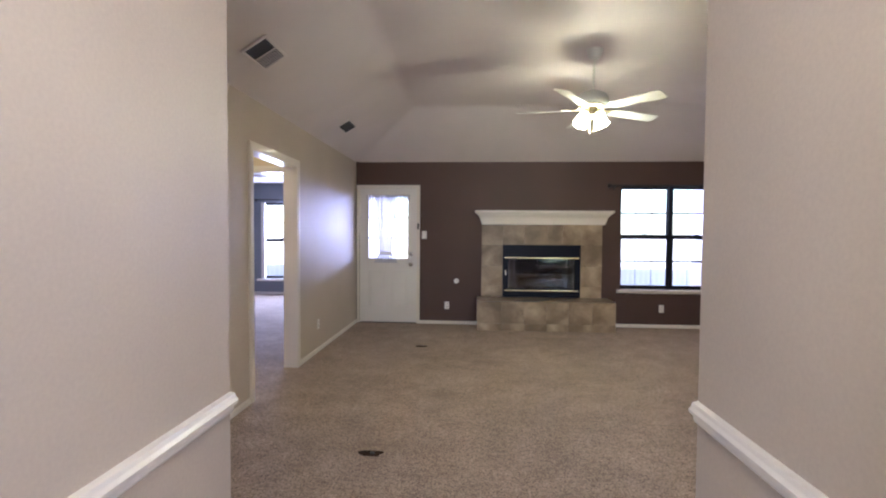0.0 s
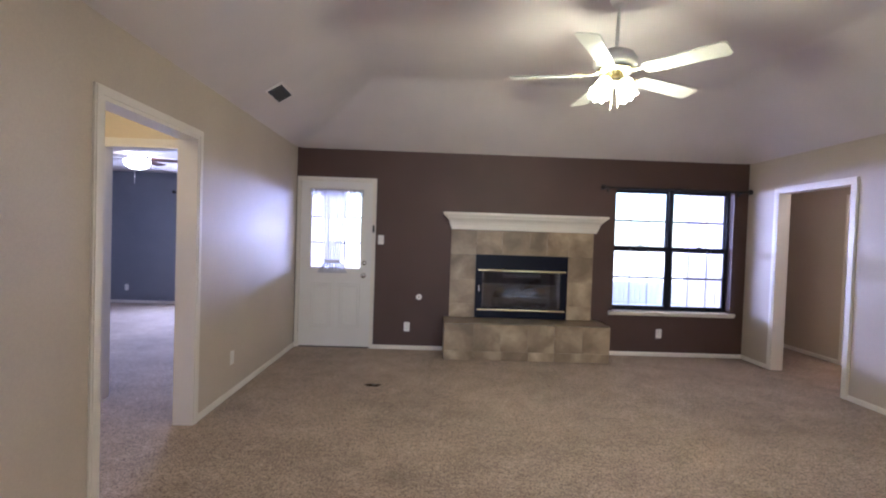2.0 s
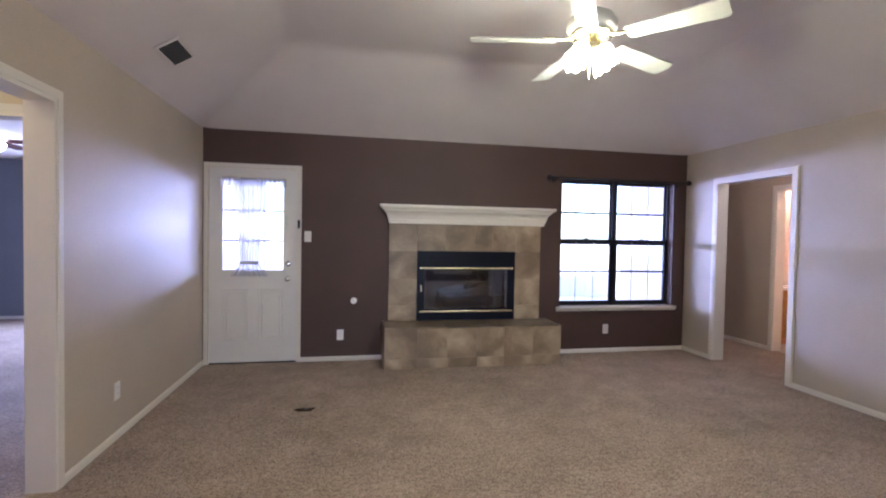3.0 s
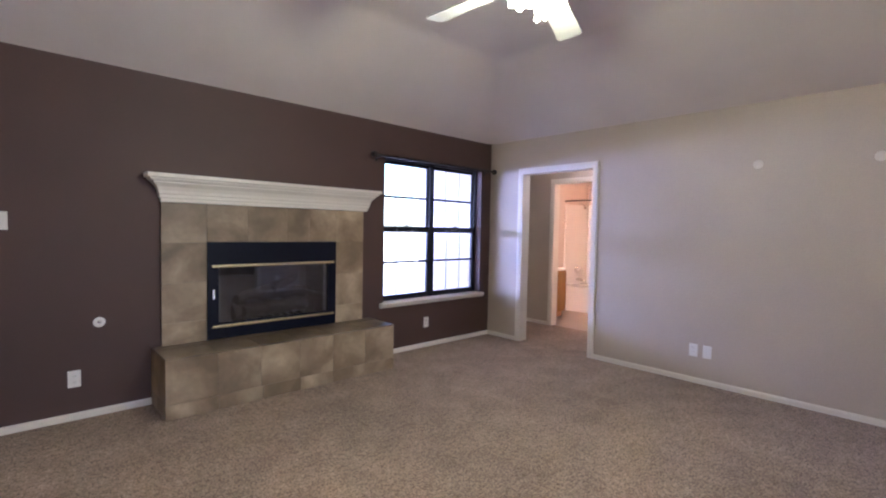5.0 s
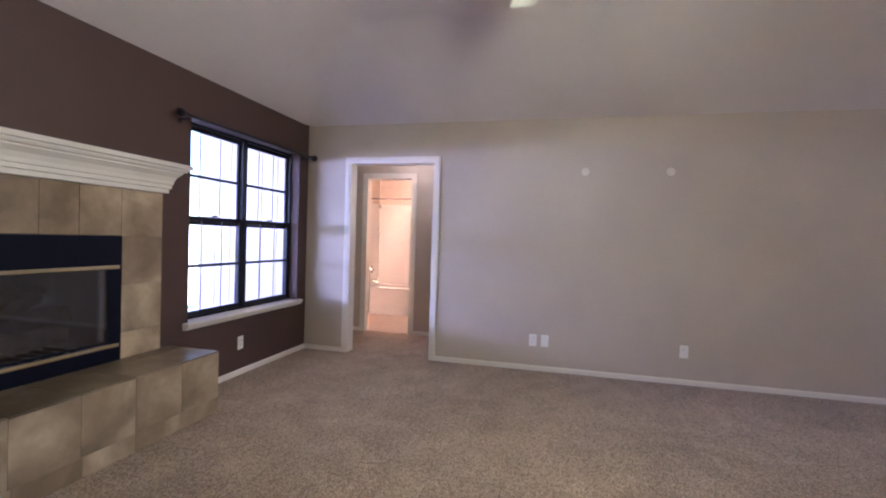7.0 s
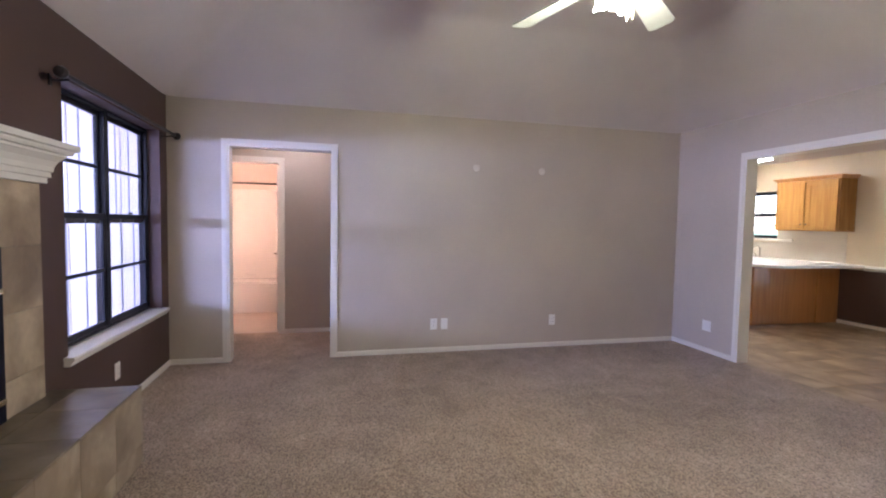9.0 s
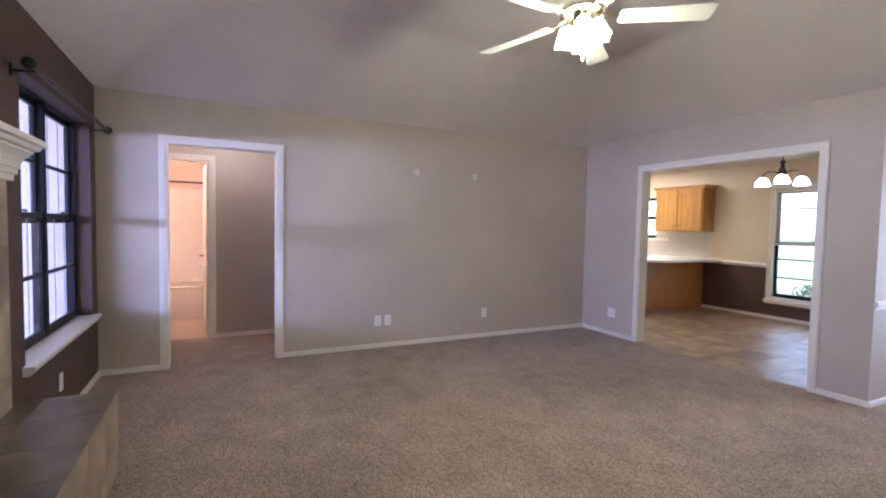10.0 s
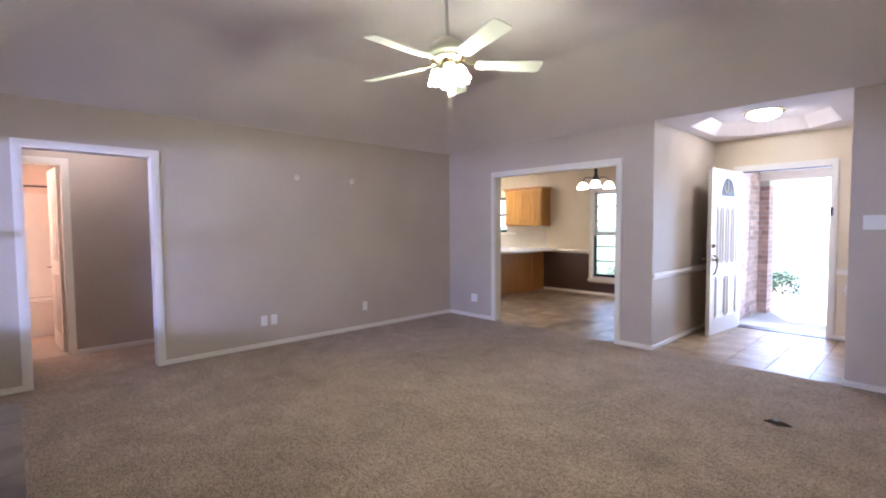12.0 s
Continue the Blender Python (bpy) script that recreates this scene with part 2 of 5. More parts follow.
STAINMAT = surface("rusty_brown_floor_box", (0.04, 0.026, 0.018), 0.95, spec=0.05, var=0.2, fine=40, bump=0.3)
PATCHMAT = surface("wall_filler_patch", (0.70, 0.64, 0.56), 0.6, var=0.05, bump=0.05)
PLANT = LEAF


# ---- builders ----
def box(bm, x0, x1, y0, y1, z0, z1, m=0):
    v = [bm.verts.new((x, y, z)) for z in (z0, z1) for y in (y0, y1) for x in (x0, x1)]
    for q in ((0, 2, 3, 1), (4, 5, 7, 6), (0, 1, 5, 4), (2, 6, 7, 3), (0, 4, 6, 2), (1, 3, 7, 5)):
        bm.faces.new([v[i] for i in q]).material_index = m
    return bm


def bevel(bm, w, seg=2):
    bmesh.ops.bevel(bm, geom=bm.edges[:], offset=w, segments=seg, affect="EDGES", profile=0.7, clamp_overlap=True)
    return bm


def rbox(x0, x1, y0, y1, z0, z1, w=0.003, seg=2):
    return bevel(box(bmesh.new(), x0, x1, y0, y1, z0, z1), w, seg)


def lathe(bm, prof, n=24, at=(0, 0, 0), axis="z", wave=0.0, lobes=0):
    """Turns (radius, height) pairs round an axis."""
    rings = []
    for k, (r, h) in enumerate(prof):
        ring = []
        for i in range(n):
            a = 2 * math.pi * i / n
            rr = r * (1 + (wave * k / (len(prof) - 1)) * math.cos(lobes * a)) if lobes else r
            c, s = rr * math.cos(a), rr * math.sin(a)
            p = {"z": (c, s, h), "y": (c, h, s), "x": (h, c, s)}[axis]
            ring.append(bm.verts.new((p[0] + at[0], p[1] + at[1], p[2] + at[2])))
        rings.append(ring)
    for a, b in zip(rings, rings[1:]):
        for i in range(n):
            bm.faces.new((a[i], a[(i + 1) % n], b[(i + 1) % n], b[i]))
    for ring in (rings[0], rings[-1]):
        bm.faces.new(ring)
    return bm


def tube(bm, pts, r, n=10):
    """A round bar through the points."""
    pts = [Vector(p) for p in pts]
    rings = []
    for i, p in enumerate(pts):
        d = (pts[min(i + 1, len(pts) - 1)] - pts[max(i - 1, 0)]).normalized()
        u = d.orthogonal().normalized()
        if rings:
            u = (last - d * last.dot(d)).normalized()
        last = u
        w = d.cross(u)
        rings.append([bm.verts.new(p + r * (math.cos(2 * math.pi * k / n) * u + math.sin(2 * math.pi * k / n) * w)) for k in range(n)])
    for a, b in zip(rings, rings[1:]):
        for k in range(n):
            bm.faces.new((a[k], a[(k + 1) % n], b[(k + 1) % n], b[k]))
    for ring in (rings[0], rings[-1]):
        bm.faces.new(ring)
    return bm


def sweep_profile(bm, prof, a, b, out, up=(0, 0, 1)):
    """A moulding: the profile (out, up) pairs drawn from a to b."""
    a, b, out, up = Vector(a), Vector(b), Vector(out), Vector(up)
    r = [[bm.verts.new(p + out * u + up * w) for u, w in prof] for p in (a, b)]
    n = len(prof)
    for i in range(n):
        bm.faces.new((r[0][i], r[0][(i + 1) % n], r[1][(i + 1) % n], r[1][i]))
    bm.faces.new(r[0])
    bm.faces.new(r[1])
    return bm


def mesh_of(name, bm, mats, smooth=False):
    bmesh.ops.recalc_face_normals(bm, faces=bm.faces[:])
    me = bpy.data.meshes.new(name)
    bm.to_mesh(me)
    bm.free()
    for m in mats if isinstance(mats, (list, tuple)) else [mats]:
        me.materials.append(m)
    if smooth:
        for p in me.polygons:
            p.use_smooth = True
        me.set_sharp_from_angle(angle=radians(40))
    return me


def part(name, bm, material, parent=None, label="", at=(0, 0, 0), smooth=False, turn=None):
    ob = new(name, mesh_of(name, bm, material, smooth))
    ob.parent = parent
    ob.location = at
    if turn is not None:
        ob.rotation_euler = turn
    return tagged(ob, label)


def thing(name, at, label, category, group="", rz=0.0):
    ob = new(name)
    ob.empty_display_size = 0.1
    ob.location = at
    ob.rotation_euler = (0, 0, rz)
    return tagged(ob, label, category, group)


def setting(name, bm, mats, label="", smooth=False):
    return tagged(part(name, bm, mats, None, label, smooth=smooth), kind="structure")


def wall(name, axis, lo, hi, s0, s1, z0, z1, holes=(), mats=(BEIGE, BEIGE, BEIGE), label=""):
    """A wall between lo and hi across, from s0 to s1 along. Materials: the low face, the high face, reveals."""
    ss = sorted({s0, s1, *[h[i] for h in holes for i in (0, 1)]})
    zs = sorted({z0, z1, *[h[i] for h in holes for i in (2, 3)]})
    solid = {(i, j) for i in range(len(ss) - 1) for j in range(len(zs) - 1)
             if not any(h[0] <= ss[i] < h[1] and h[2] <= zs[j] < h[3] for h in holes)}
    bm = bmesh.new()
    cache = {}

    def vert(c, s, z):
        key = (c, s, z)
        if key not in cache:
            cache[key] = bm.verts.new((c, s, z) if axis == "x" else (s, c, z))
        return cache[key]
    for i, j in solid:
        a, b, c, d = ss[i], ss[i + 1], zs[j], zs[j + 1]
        bm.faces.new([vert(lo, a, c), vert(lo, b, c), vert(lo, b, d), vert(lo, a, d)]).material_index = 0
        bm.faces.new([vert(hi, a, c), vert(hi, b, c), vert(hi, b, d), vert(hi, a, d)]).material_index = 1
        for (di, dj), (p, q) in {(-1, 0): ((a, c), (a, d)), (1, 0): ((b, c), (b, d)), (0, -1): ((a, c), (b, c)), (0, 1): ((a, d), (b, d))}.items():
            if (i + di, j + dj) not in solid:
                bm.faces.new([vert(lo, *p), vert(lo, *q), vert(hi, *q), vert(hi, *p)]).material_index = 2 if 0 <= i + di < len(ss) - 1 and 0 <= j + dj < len(zs) - 1 else 1
    return setting(name, bm, list(mats), label)


# ---- plan ----
W, E, S, N, H = -1.65, 4.02, 1.54, 7.0, 2.463
FE, FW, FY, SW = 0.885, -0.70, -0.45, 1.50
K = -1.75
T = 0.12
ZC = H + 0.12

wall("wall_north", "y", N, N + 0.15, W, E, 0, ZC, [(-1.60, -0.705, 0, 2.075), (0.62, 1.72, 0.45, 1.19), (2.335, 3.845, 0.52, 2.125)], (BROWN, BRICK, BROWN), "dark chocolate brown painted wall with the fireplace")
wall("wall_west", "x", W - T, W, SW - T, 10.2, 0, ZC, [(3.625, 4.56, 0, 2.045)], (GREY, BEIGE, WHITE), "beige painted wall with a cased opening")
wall("wall_east", "x", E, E + T, S - T, 8.3, 0, ZC, [(5.550, 6.472, 0, 2.045)], (BEIGE, BEIGE, WHITE), "beige painted wall with a cased opening to a hall")
wall("wall_south", "y", S - T, S, FE, E, 0, ZC, [(1.30, 3.087, 0, 2.042)], (TAN, BEIGE, WHITE), "beige wall with a wide cased opening to the dining area")
wall("wall_south_west", "y", SW - T, SW, W, FW, 0, ZC, [], (BEIGE, BEIGE, BEIGE), "beige wall beside the entrance")
wall("wall_foyer_east", "x", FE, FE + T, FY, S - T, 0, ZC + 0.2, [], (BEIGE, TAN, BEIGE), "beige entry wall with a white chair rail")
wall("wall_foyer_west", "x", FW - T, FW, FY, SW - T, 0, ZC + 0.2, [], (BEIGE, BEIGE, BEIGE), "beige entry wall with a white chair rail")
wall("wall_front", "y", FY - 0.15, FY, FW - T, FE + T, 0, ZC + 0.2, [(-0.335, 0.595, 0, 2.045)], (BRICK, TAN, WHITE), "front wall with the entrance door")
wall("wall_dining_west", "x", 0.85, 1.01, K, FY - 0.15, 0, ZC, [], (TAN, TAN, TAN))
wall("wall_kitchen_front", "y", K - 0.15, K, 0.85, 7.0, 0, ZC, [(2.36, 3.40, 0.30, 2.02), (5.46, 6.38, 1.18, 2.0)], (BRICK, TAN, TAN), "tan painted kitchen wall with two windows")
wall("wall_kitchen_east", "x", 7.0, 7.12, K, S, 0, ZC, [], (TAN, TAN, TAN))
wall("wall_kitchen_back", "y", S - T, S, E + T, 7.0, 0, ZC, [], (TAN, BEIGE, TAN))
wall("wall_bedroom_south", "y", 4.98, 5.10, -6.6, W - T, 0, ZC, [(-2.60, -1.86, 0, 2.045)], (TAN, GREY, WHITE), "wall between the vestibule and the bedroom")
wall("wall_vestibule_south", "y", 3.40, 3.52, -2.97, W - T, 0, ZC, [], (TAN, TAN, TAN))
wall("wall_vestibule_west", "x", -2.97, -2.85, 3.52, 4.98, 0, ZC, [], (TAN, TAN, TAN))
wall("wall_bedroom_north", "y", 10.05, 10.2, -6.6, W - T, 0, ZC, [(-4.58, -2.72, 0.30, 2.05)], (GREY, BRICK, GREY), "slate grey bedroom wall with a window")
wall("wall_bedroom_west", "x", -6.72, -6.6, 4.98, 10.2, 0, ZC, [], (GREY, GREY, GREY))
wall("wall_hall_east", "x", 5.15, 5.27, 4.6, 8.3, 0, ZC, [(6.155, 6.765, 0, 2.035)], (BEIGE, surface("bath_wall_paint", (0.66, 0.56, 0.48), 0.5, var=0.02), WHITE), "beige hall wall with the bathroom doorway")
wall("wall_hall_north", "y", 8.3, 8.42, E, 5.27, 0, ZC)
wall("wall_hall_south", "y", 4.48, 4.6, E + T, 5.27, 0, ZC)
BATHPAINT = bpy.data.materials["bath_wall_paint"]
wall("wall_bath_north", "y", 7.45, 7.57, 5.27, 7.38, 0, ZC, [], (BATHPAINT,) * 3)
wall("wall_bath_south", "y", 5.2, 5.32, 5.27, 7.38, 0, ZC, [], (BATHPAINT,) * 3)
wall("wall_bath_east", "x", 7.26, 7.38, 5.32, 7.45, 0, ZC, [], (BATHPAINT,) * 3)

# floors
setting("floor_west_corner", box(bmesh.new(), W - 0.06, FW + 0.0, SW - 0.06, S - 0.04, -0.12, 0.0), CARPET)
setting("floor", box(bmesh.new(), W - 0.06, E + 0.06, S - 0.04, N + 0.01, -0.12, 0.0), CARPET, "beige cut-pile carpet")
setting("floor_vestibule", box(bmesh.new(), -2.9, W - 0.06, 3.45, 5.04, -0.12, 0.0), CARPET, "beige cut-pile carpet")
setting("floor_bedroom", box(bmesh.new(), -6.65, W - 0.06, 5.04, 10.1, -0.12, 0.0), CARPET, "beige cut-pile carpet")
setting("floor_hall", box(bmesh.new(), E + 0.06, 5.2, 4.55, 8.35, -0.12, 0.0), CARPET, "beige cut-pile carpet")
setting("floor_bath", box(bmesh.new(), 5.2, 7.3, 5.3, 7.5, -0.12, -0.002), BATHTILE, "light vinyl bathroom floor")
floor_foyer = setting("floor_foyer", box(bmesh.new(), FW - 0.05, FE + 0.05, FY - 0.16, S - 0.04, -0.12, -0.010), TILEGROUT, "tan tile entry floor")
floor_kitchen = setting("floor_kitchen", box(bmesh.new(), FE + 0.06, 7.05, K - 0.02, S - 0.04, -0.12, -0.010), TILEGROUT, "tan tile kitchen floor")

# ceilings
FX0, FX1, FY0, FY1, ZF = -0.66, 3.03, 2.50, 6.06, 3.05
bm = bmesh.new()
ring = [bm.verts.new(p) for p in ((W, S, H), (E, S, H), (E, N, H), (W, N, H))]
top = [bm.verts.new(p) for p in ((FX0, FY0, ZF), (FX1, FY0, ZF), (FX1, FY1, ZF), (FX0, FY1, ZF))]
for i in range(4):
    bm.faces.new((ring[i], ring[(i + 1) % 4], top[(i + 1) % 4], top[i]))
bm.faces.new(top)
creases = [e for e in bm.edges if len(e.link_faces) == 2]
bmesh.ops.bevel(bm, geom=creases, offset=0.07, segments=4, affect="EDGES", profile=0.5)
ext = bmesh.ops.extrude_face_region(bm, geom=bm.faces[:])
bmesh.ops.translate(bm, verts=[g for g in ext["geom"] if isinstance(g, bmesh.types.BMVert)], vec=(0, 0, 0.1))
setting("ceiling", bm, CEIL, "off-white vaulted tray ceiling", smooth=True)
for nm, x0, x1, y0, y1 in (("kitchen", FE + T, 7.0, K, S - T), ("vestibule", -2.85, W - T, 3.52, 4.98), ("bedroom", -6.6, W - T, 5.10, 10.05),
                           ("hall", E + T, 5.15, 4.6, 8.3), ("bath", 5.27, 7.26, 5.32, 7.45)):
    setting("ceiling_" + nm, box(bmesh.new(), x0, x1, y0, y1, H, H + 0.1), CEIL, "flat white ceiling")
# entry ceiling with an eight-sided recess
bm = bmesh.new()
OX0, OX1, OY0, OY1, OC = -0.47, 0.74, -0.24, 1.26, 0.32
octo = [(OX0 + OC, OY0), (OX1 - OC, OY0), (OX1, OY0 + OC), (OX1, OY1 - OC), (OX1 - OC, OY1), (OX0 + OC, OY1), (OX0, OY1 - OC), (OX0, OY0 + OC)]
cx, cy = (OX0 + OX1) / 2, (OY0 + OY1) / 2
lowv = [bm.verts.new((x, y, H)) for x, y in octo]
upv = [bm.verts.new((cx + (x - cx) * 0.84, cy + (y - cy) * 0.87, H + 0.14)) for x, y in octo]
cor = [bm.verts.new(p) for p in ((FW, FY, H), (FE, FY, H), (FE, S - 0.001, H), (FW, S - 0.001, H))]
for i in range(8):
    bm.faces.new((lowv[i], lowv[(i + 1) % 8], upv[(i + 1) % 8], upv[i]))
bm.faces.new(upv)
for f in ((cor[0], cor[1], lowv[1], lowv[0]), (cor[1], lowv[2], lowv[1]), (cor[1], cor[2], lowv[3], lowv[2]), (cor[2], lowv[4], lowv[3]),
          (cor[2], cor[3], lowv[5], lowv[4]), (cor[3], lowv[6], lowv[5]), (cor[3], cor[0], lowv[7], lowv[6]), (cor[0], lowv[0], lowv[7])):
    bm.faces.new(f)
setting("ceiling_foyer", bm, CEIL, "white entry ceiling with an octagonal recess")
setting("ceiling_corner", box(bmesh.new(), W, FW, SW, S, H, H + 0.1), CEIL)
setting("wall_over_entry", box(bmesh.new(), FW - 0.003, FE + 0.003, S - 0.003, S, H, H + 0.12), CEIL)
# unseen roof slab and eaves, sized to keep sky and sun out
setting("roof", box(bmesh.new(), -7.3, 7.9, -3.6, 10.9, 3.25, 3.35), ROOFMAT, "unseen grey roof slab that keeps the sky out")
# front eave stretched against sun patches, patio cover against high sky; both unseen
for nm, b in (("a", (0.3, 7.9, -3.5, -1.94, 2.45, 2.5)), ("b", (-1.62, 3.99, 7.16, 9.6, 2.5, 2.55))):
    setting("soffit", box(bmesh.new(), *b), WHITE)

# ---- trim ----
BASE = [(0, 0), (0.013, 0), (0.013, 0.033), (0.010, 0.040), (0.005, 0.047), (0, 0.049)]
RAIL = [(0, -0.035), (0.010, -0.035), (0.014, -0.028), (0.014, -0.012), (0.028, -0.004), (0.030, 0.008), (0.022, 0.018), (0.018, 0.030), (0, 0.035)]


def run(name, prof, a, b, out, z=0.0):
    return setting(name, sweep_profile(bmesh.new(), prof, (a[0], a[1], z), (b[0], b[1], z), (*out, 0)), WHITE)


for a, b, out in (((-0.675, N), (0.21, N), (0, -1)), ((2.155, N), (E, N), (0, -1)),
                  ((W, SW), (W, 3.554), (1, 0)), ((W, 4.631), (W, N), (1, 0)),
                  ((E, S), (E, 5.49), (-1, 0)), ((E, 6.53), (E, N), (-1, 0)),
                  ((FE, S), (1.24, S), (0, 1)), ((3.155, S), (E, S), (0, 1)), ((W, SW), (FW, SW), (0, 1)),
                  ((FE, FY), (FE, S), (-1, 0)), ((FW, FY), (FW, SW), (1, 0)), ((FW, FY), (-0.407, FY), (0, 1)), ((0.667, FY), (FE, FY), (0, 1)),
                  ((5.15, 4.6), (5.15, 6.09), (-1, 0)), ((5.15, 6.83), (5.15, 8.3), (-1, 0)),
                  ((-6.6, 10.05), (W - T, 10.05), (0, -1)), ((-2.85, 4.98), (-2.67, 4.98), (0, -1)),
                  ((1.01, K), (4.55, K), (0, 1))):
    run("baseboard", BASE, a, b, out)
for a, b, out in (((FE, FY), (FE, S), (-1, 0)), ((FW, FY), (FW, SW), (1, 0)), ((FW, FY), (-0.407, FY), (0, 1)), ((0.667, FY), (FE, FY), (0, 1))):
    run("chair_rail", RAIL, a, b, out, 0.80)
for a, b, out in (((3.48, K), (4.21, K), (0, 1)), ((1.01, K), (2.31, K), (0, 1))):
    run("chair_rail", RAIL, a, b, out, 0.83)
# dark wainscot below the dining rail
for x0, x1 in ((1.01, 2.31), (3.48, 4.54)):
    setting("wainscot", box(bmesh.new(), x0, x1, K, K + 0.004, 0.049, 0.80), BROWN, "dark brown painted lower wall")
setting("wainscot", box(bmesh.new(), 2.31, 3.48, K, K + 0.004, 0.049, 0.235), BROWN, "dark brown painted lower wall")


def casing(name, axis, face, out, s0, s1, top, w=0.070, foot=0.0, depth=None):
    """Trim round an opening on one face of a wall, with mitred legs and a stepped face, and the jamb lining behind."""
    bm = bmesh.new()
    for k, (a, b) in enumerate(((0.0, 0.012), (0.016, 0.018))):
        i0, i1 = (0.0, w) if k == 0 else (0.022, w - 0.008)
        t0, t1 = (0.0 if k == 0 else 0.012), b
        for q in (((s0 - i1, foot), (s0 - i0, foot), (s0 - i0, top + i0), (s0 - i1, top + i1)),
                  ((s1 + i0, foot), (s1 + i1, foot), (s1 + i1, top + i1), (s1 + i0, top + i0)),
                  ((s0 - i1, top + i1), (s0 - i0, top + i0), (s1 + i0, top + i0), (s1 + i1, top + i1))):
            vs = []
            for t in (t0, t1):
                c = face + out * t
                vs.append([bm.verts.new((c, s, z) if axis == "x" else (s, c, z)) for s, z in q])
            bm.faces.new(vs[0])
            bm.faces.new(vs[1])
            for i in range(4):
                bm.faces.new((vs[0][i], vs[0][(i + 1) % 4], vs[1][(i + 1) % 4], vs[1][i]))
    return setting(name, bm, WHITE, "white painted door casing")


casing("door_casing", "x", W, 1, 3.625, 4.56, 2.045)
casing("door_casing", "x", W - T, -1, 3.625, 4.56, 2.045)
casing("door_casing", "x", E, -1, 5.550, 6.472, 2.045)
casing("door_casing", "x", E + T, 1, 5.550, 6.472, 2.045)
casing("door_casing", "y", S, 1, 1.30, 3.087, 2.042)
casing("door_casing", "y", 4.98, -1, -2.60, -1.86, 2.045)
casing("door_casing", "x", 5.15, -1, 6.155, 6.765, 2.035)
casing("door_casing", "y", FY, 1, -0.335, 0.595, 2.045)
casing("door_casing", "y", N, -1, -1.60, -0.705, 2.075, w=0.04)

# ---- fireplace ----
SF = N - 0.028
fireplace = thing("fireplace", (1.17, N - 0.2, 0), "slate-tiled fireplace with a white crown mantel and a raised tiled hearth", "fireplace")
PX, PY = 1.17, N - 0.2


def local(bm, x=PX, y=PY, z=0.0):
    bmesh.ops.translate(bm, verts=bm.verts[:], vec=(-x, -y, -z))
    return bm


HX0, HX1, HY, HZ = 0.21, 2.155, 6.565, 0.43
bm = bmesh.new()
box(bm, HX0 + 0.010, HX1 - 0.010, HY + 0.010, N - 0.001, 0.0, HZ - 0.012)
part("hearth_core", local(bm), GROUT, fireplace)
bm = bmesh.new()
box(bm, 0.284, 0.590, SF + 0.010, N - 0.001, HZ - 0.011, 1.512)
box(bm, 1.748, 2.050, SF + 0.010, N - 0.001, HZ - 0.011, 1.512)
box(bm, 0.590, 1.748, SF + 0.010, N - 0.001, 1.222, 1.512)
part("surround_core", local(bm), GROUT, fireplace)


def mantel_profile():
    return [(0.0, 0.0), (0.042, 0.0), (0.042, 0.028), (0.054, 0.031), (0.054, 0.056), (0.061, 0.060), (0.064, 0.084), (0.076, 0.112), (0.098, 0.136),
            (0.102, 0.138), (0.102, 0.149), (0.120, 0.153), (0.127, 0.166), (0.127, 0.172), (0.146, 0.177), (0.146, 0.205), (0.0, 0.205)]


bm = bmesh.new()
MX0, MX1, MZ = 0.315, 2.055, 1.525
rows = []
for sx, x in ((-1, MX0), (1, MX1)):
    rows.append([bm.verts.new((x + sx * u, N - u - 0.001, MZ + h)) for u, h in mantel_profile()])
    rows.append([bm.verts.new((x + sx * u, N - 0.001, MZ + h)) for u, h in mantel_profile()])
order = [rows[1], rows[0], rows[2], rows[3]]
for a, b in zip(order, order[1:]):
    for i in range(1, len(a) - 1):
        bm.faces.new((a[i], a[i + 1], b[i + 1], b[i]))
bm.faces.new([r[1] for r in order])
bm.faces.new([r[-1] for r in order])
part("mantel", local(bm), WHITE, fireplace, "white painted crown mantel shelf")

# black firebox front, brass rails, glass doors, logs
IX0, IX1, IZ0, IZ1 = 0.593, 1.745, HZ + 0.002, 1.220
FYF = SF - 0.012
insert = part("firebox", local(wall_bm := bmesh.new()), FIREBRICK, fireplace, "black metal firebox with smoked glass doors")
bm = bmesh.new()
bm.from_mesh(insert.data)
for q in (((IX0 + .12, N + .35), (IX1 - .12, N + .35)), ((IX0 + .03, N - .02), (IX0 + .12, N + .35)), ((IX1 - .12, N + .35), (IX1 - .03, N - .02))):
    a, b = q
    bm.faces.new([bm.verts.new((x - PX, y - PY, z)) for x, y, z in ((*a, IZ0), (*b, IZ0), (*b, IZ1), (*a, IZ1))])
for z in (IZ0 + 0.05, IZ1 - 0.2):
    bm.faces.new([bm.verts.new((x - PX, y - PY, z)) for x, y in ((IX0 + .03, N - .02), (IX1 - .03, N - .02), (IX1 - .12, N + .35), (IX0 + .12, N + .35))])
bm.to_mesh(insert.data)
bm.free()
bm = bmesh.new()
for b in ((IX0, IX1, IZ1 - 0.183, IZ1), (IX0, IX1, IZ0, IZ0 + 0.091), (IX0, IX0 + 0.085, IZ0 + 0.091, IZ1 - 0.183), (IX1 - 0.085, IX1, IZ0 + 0.091, IZ1 - 0.183)):
    box(bm, b[0], b[1], FYF, N - 0.002, b[2], b[3])
part("front_frame", local(bevel(bm, 0.003)), BLACK, fireplace, "black steel front frame")
DZ0, DZ1 = IZ0 + 0.098, IZ1 - 0.190
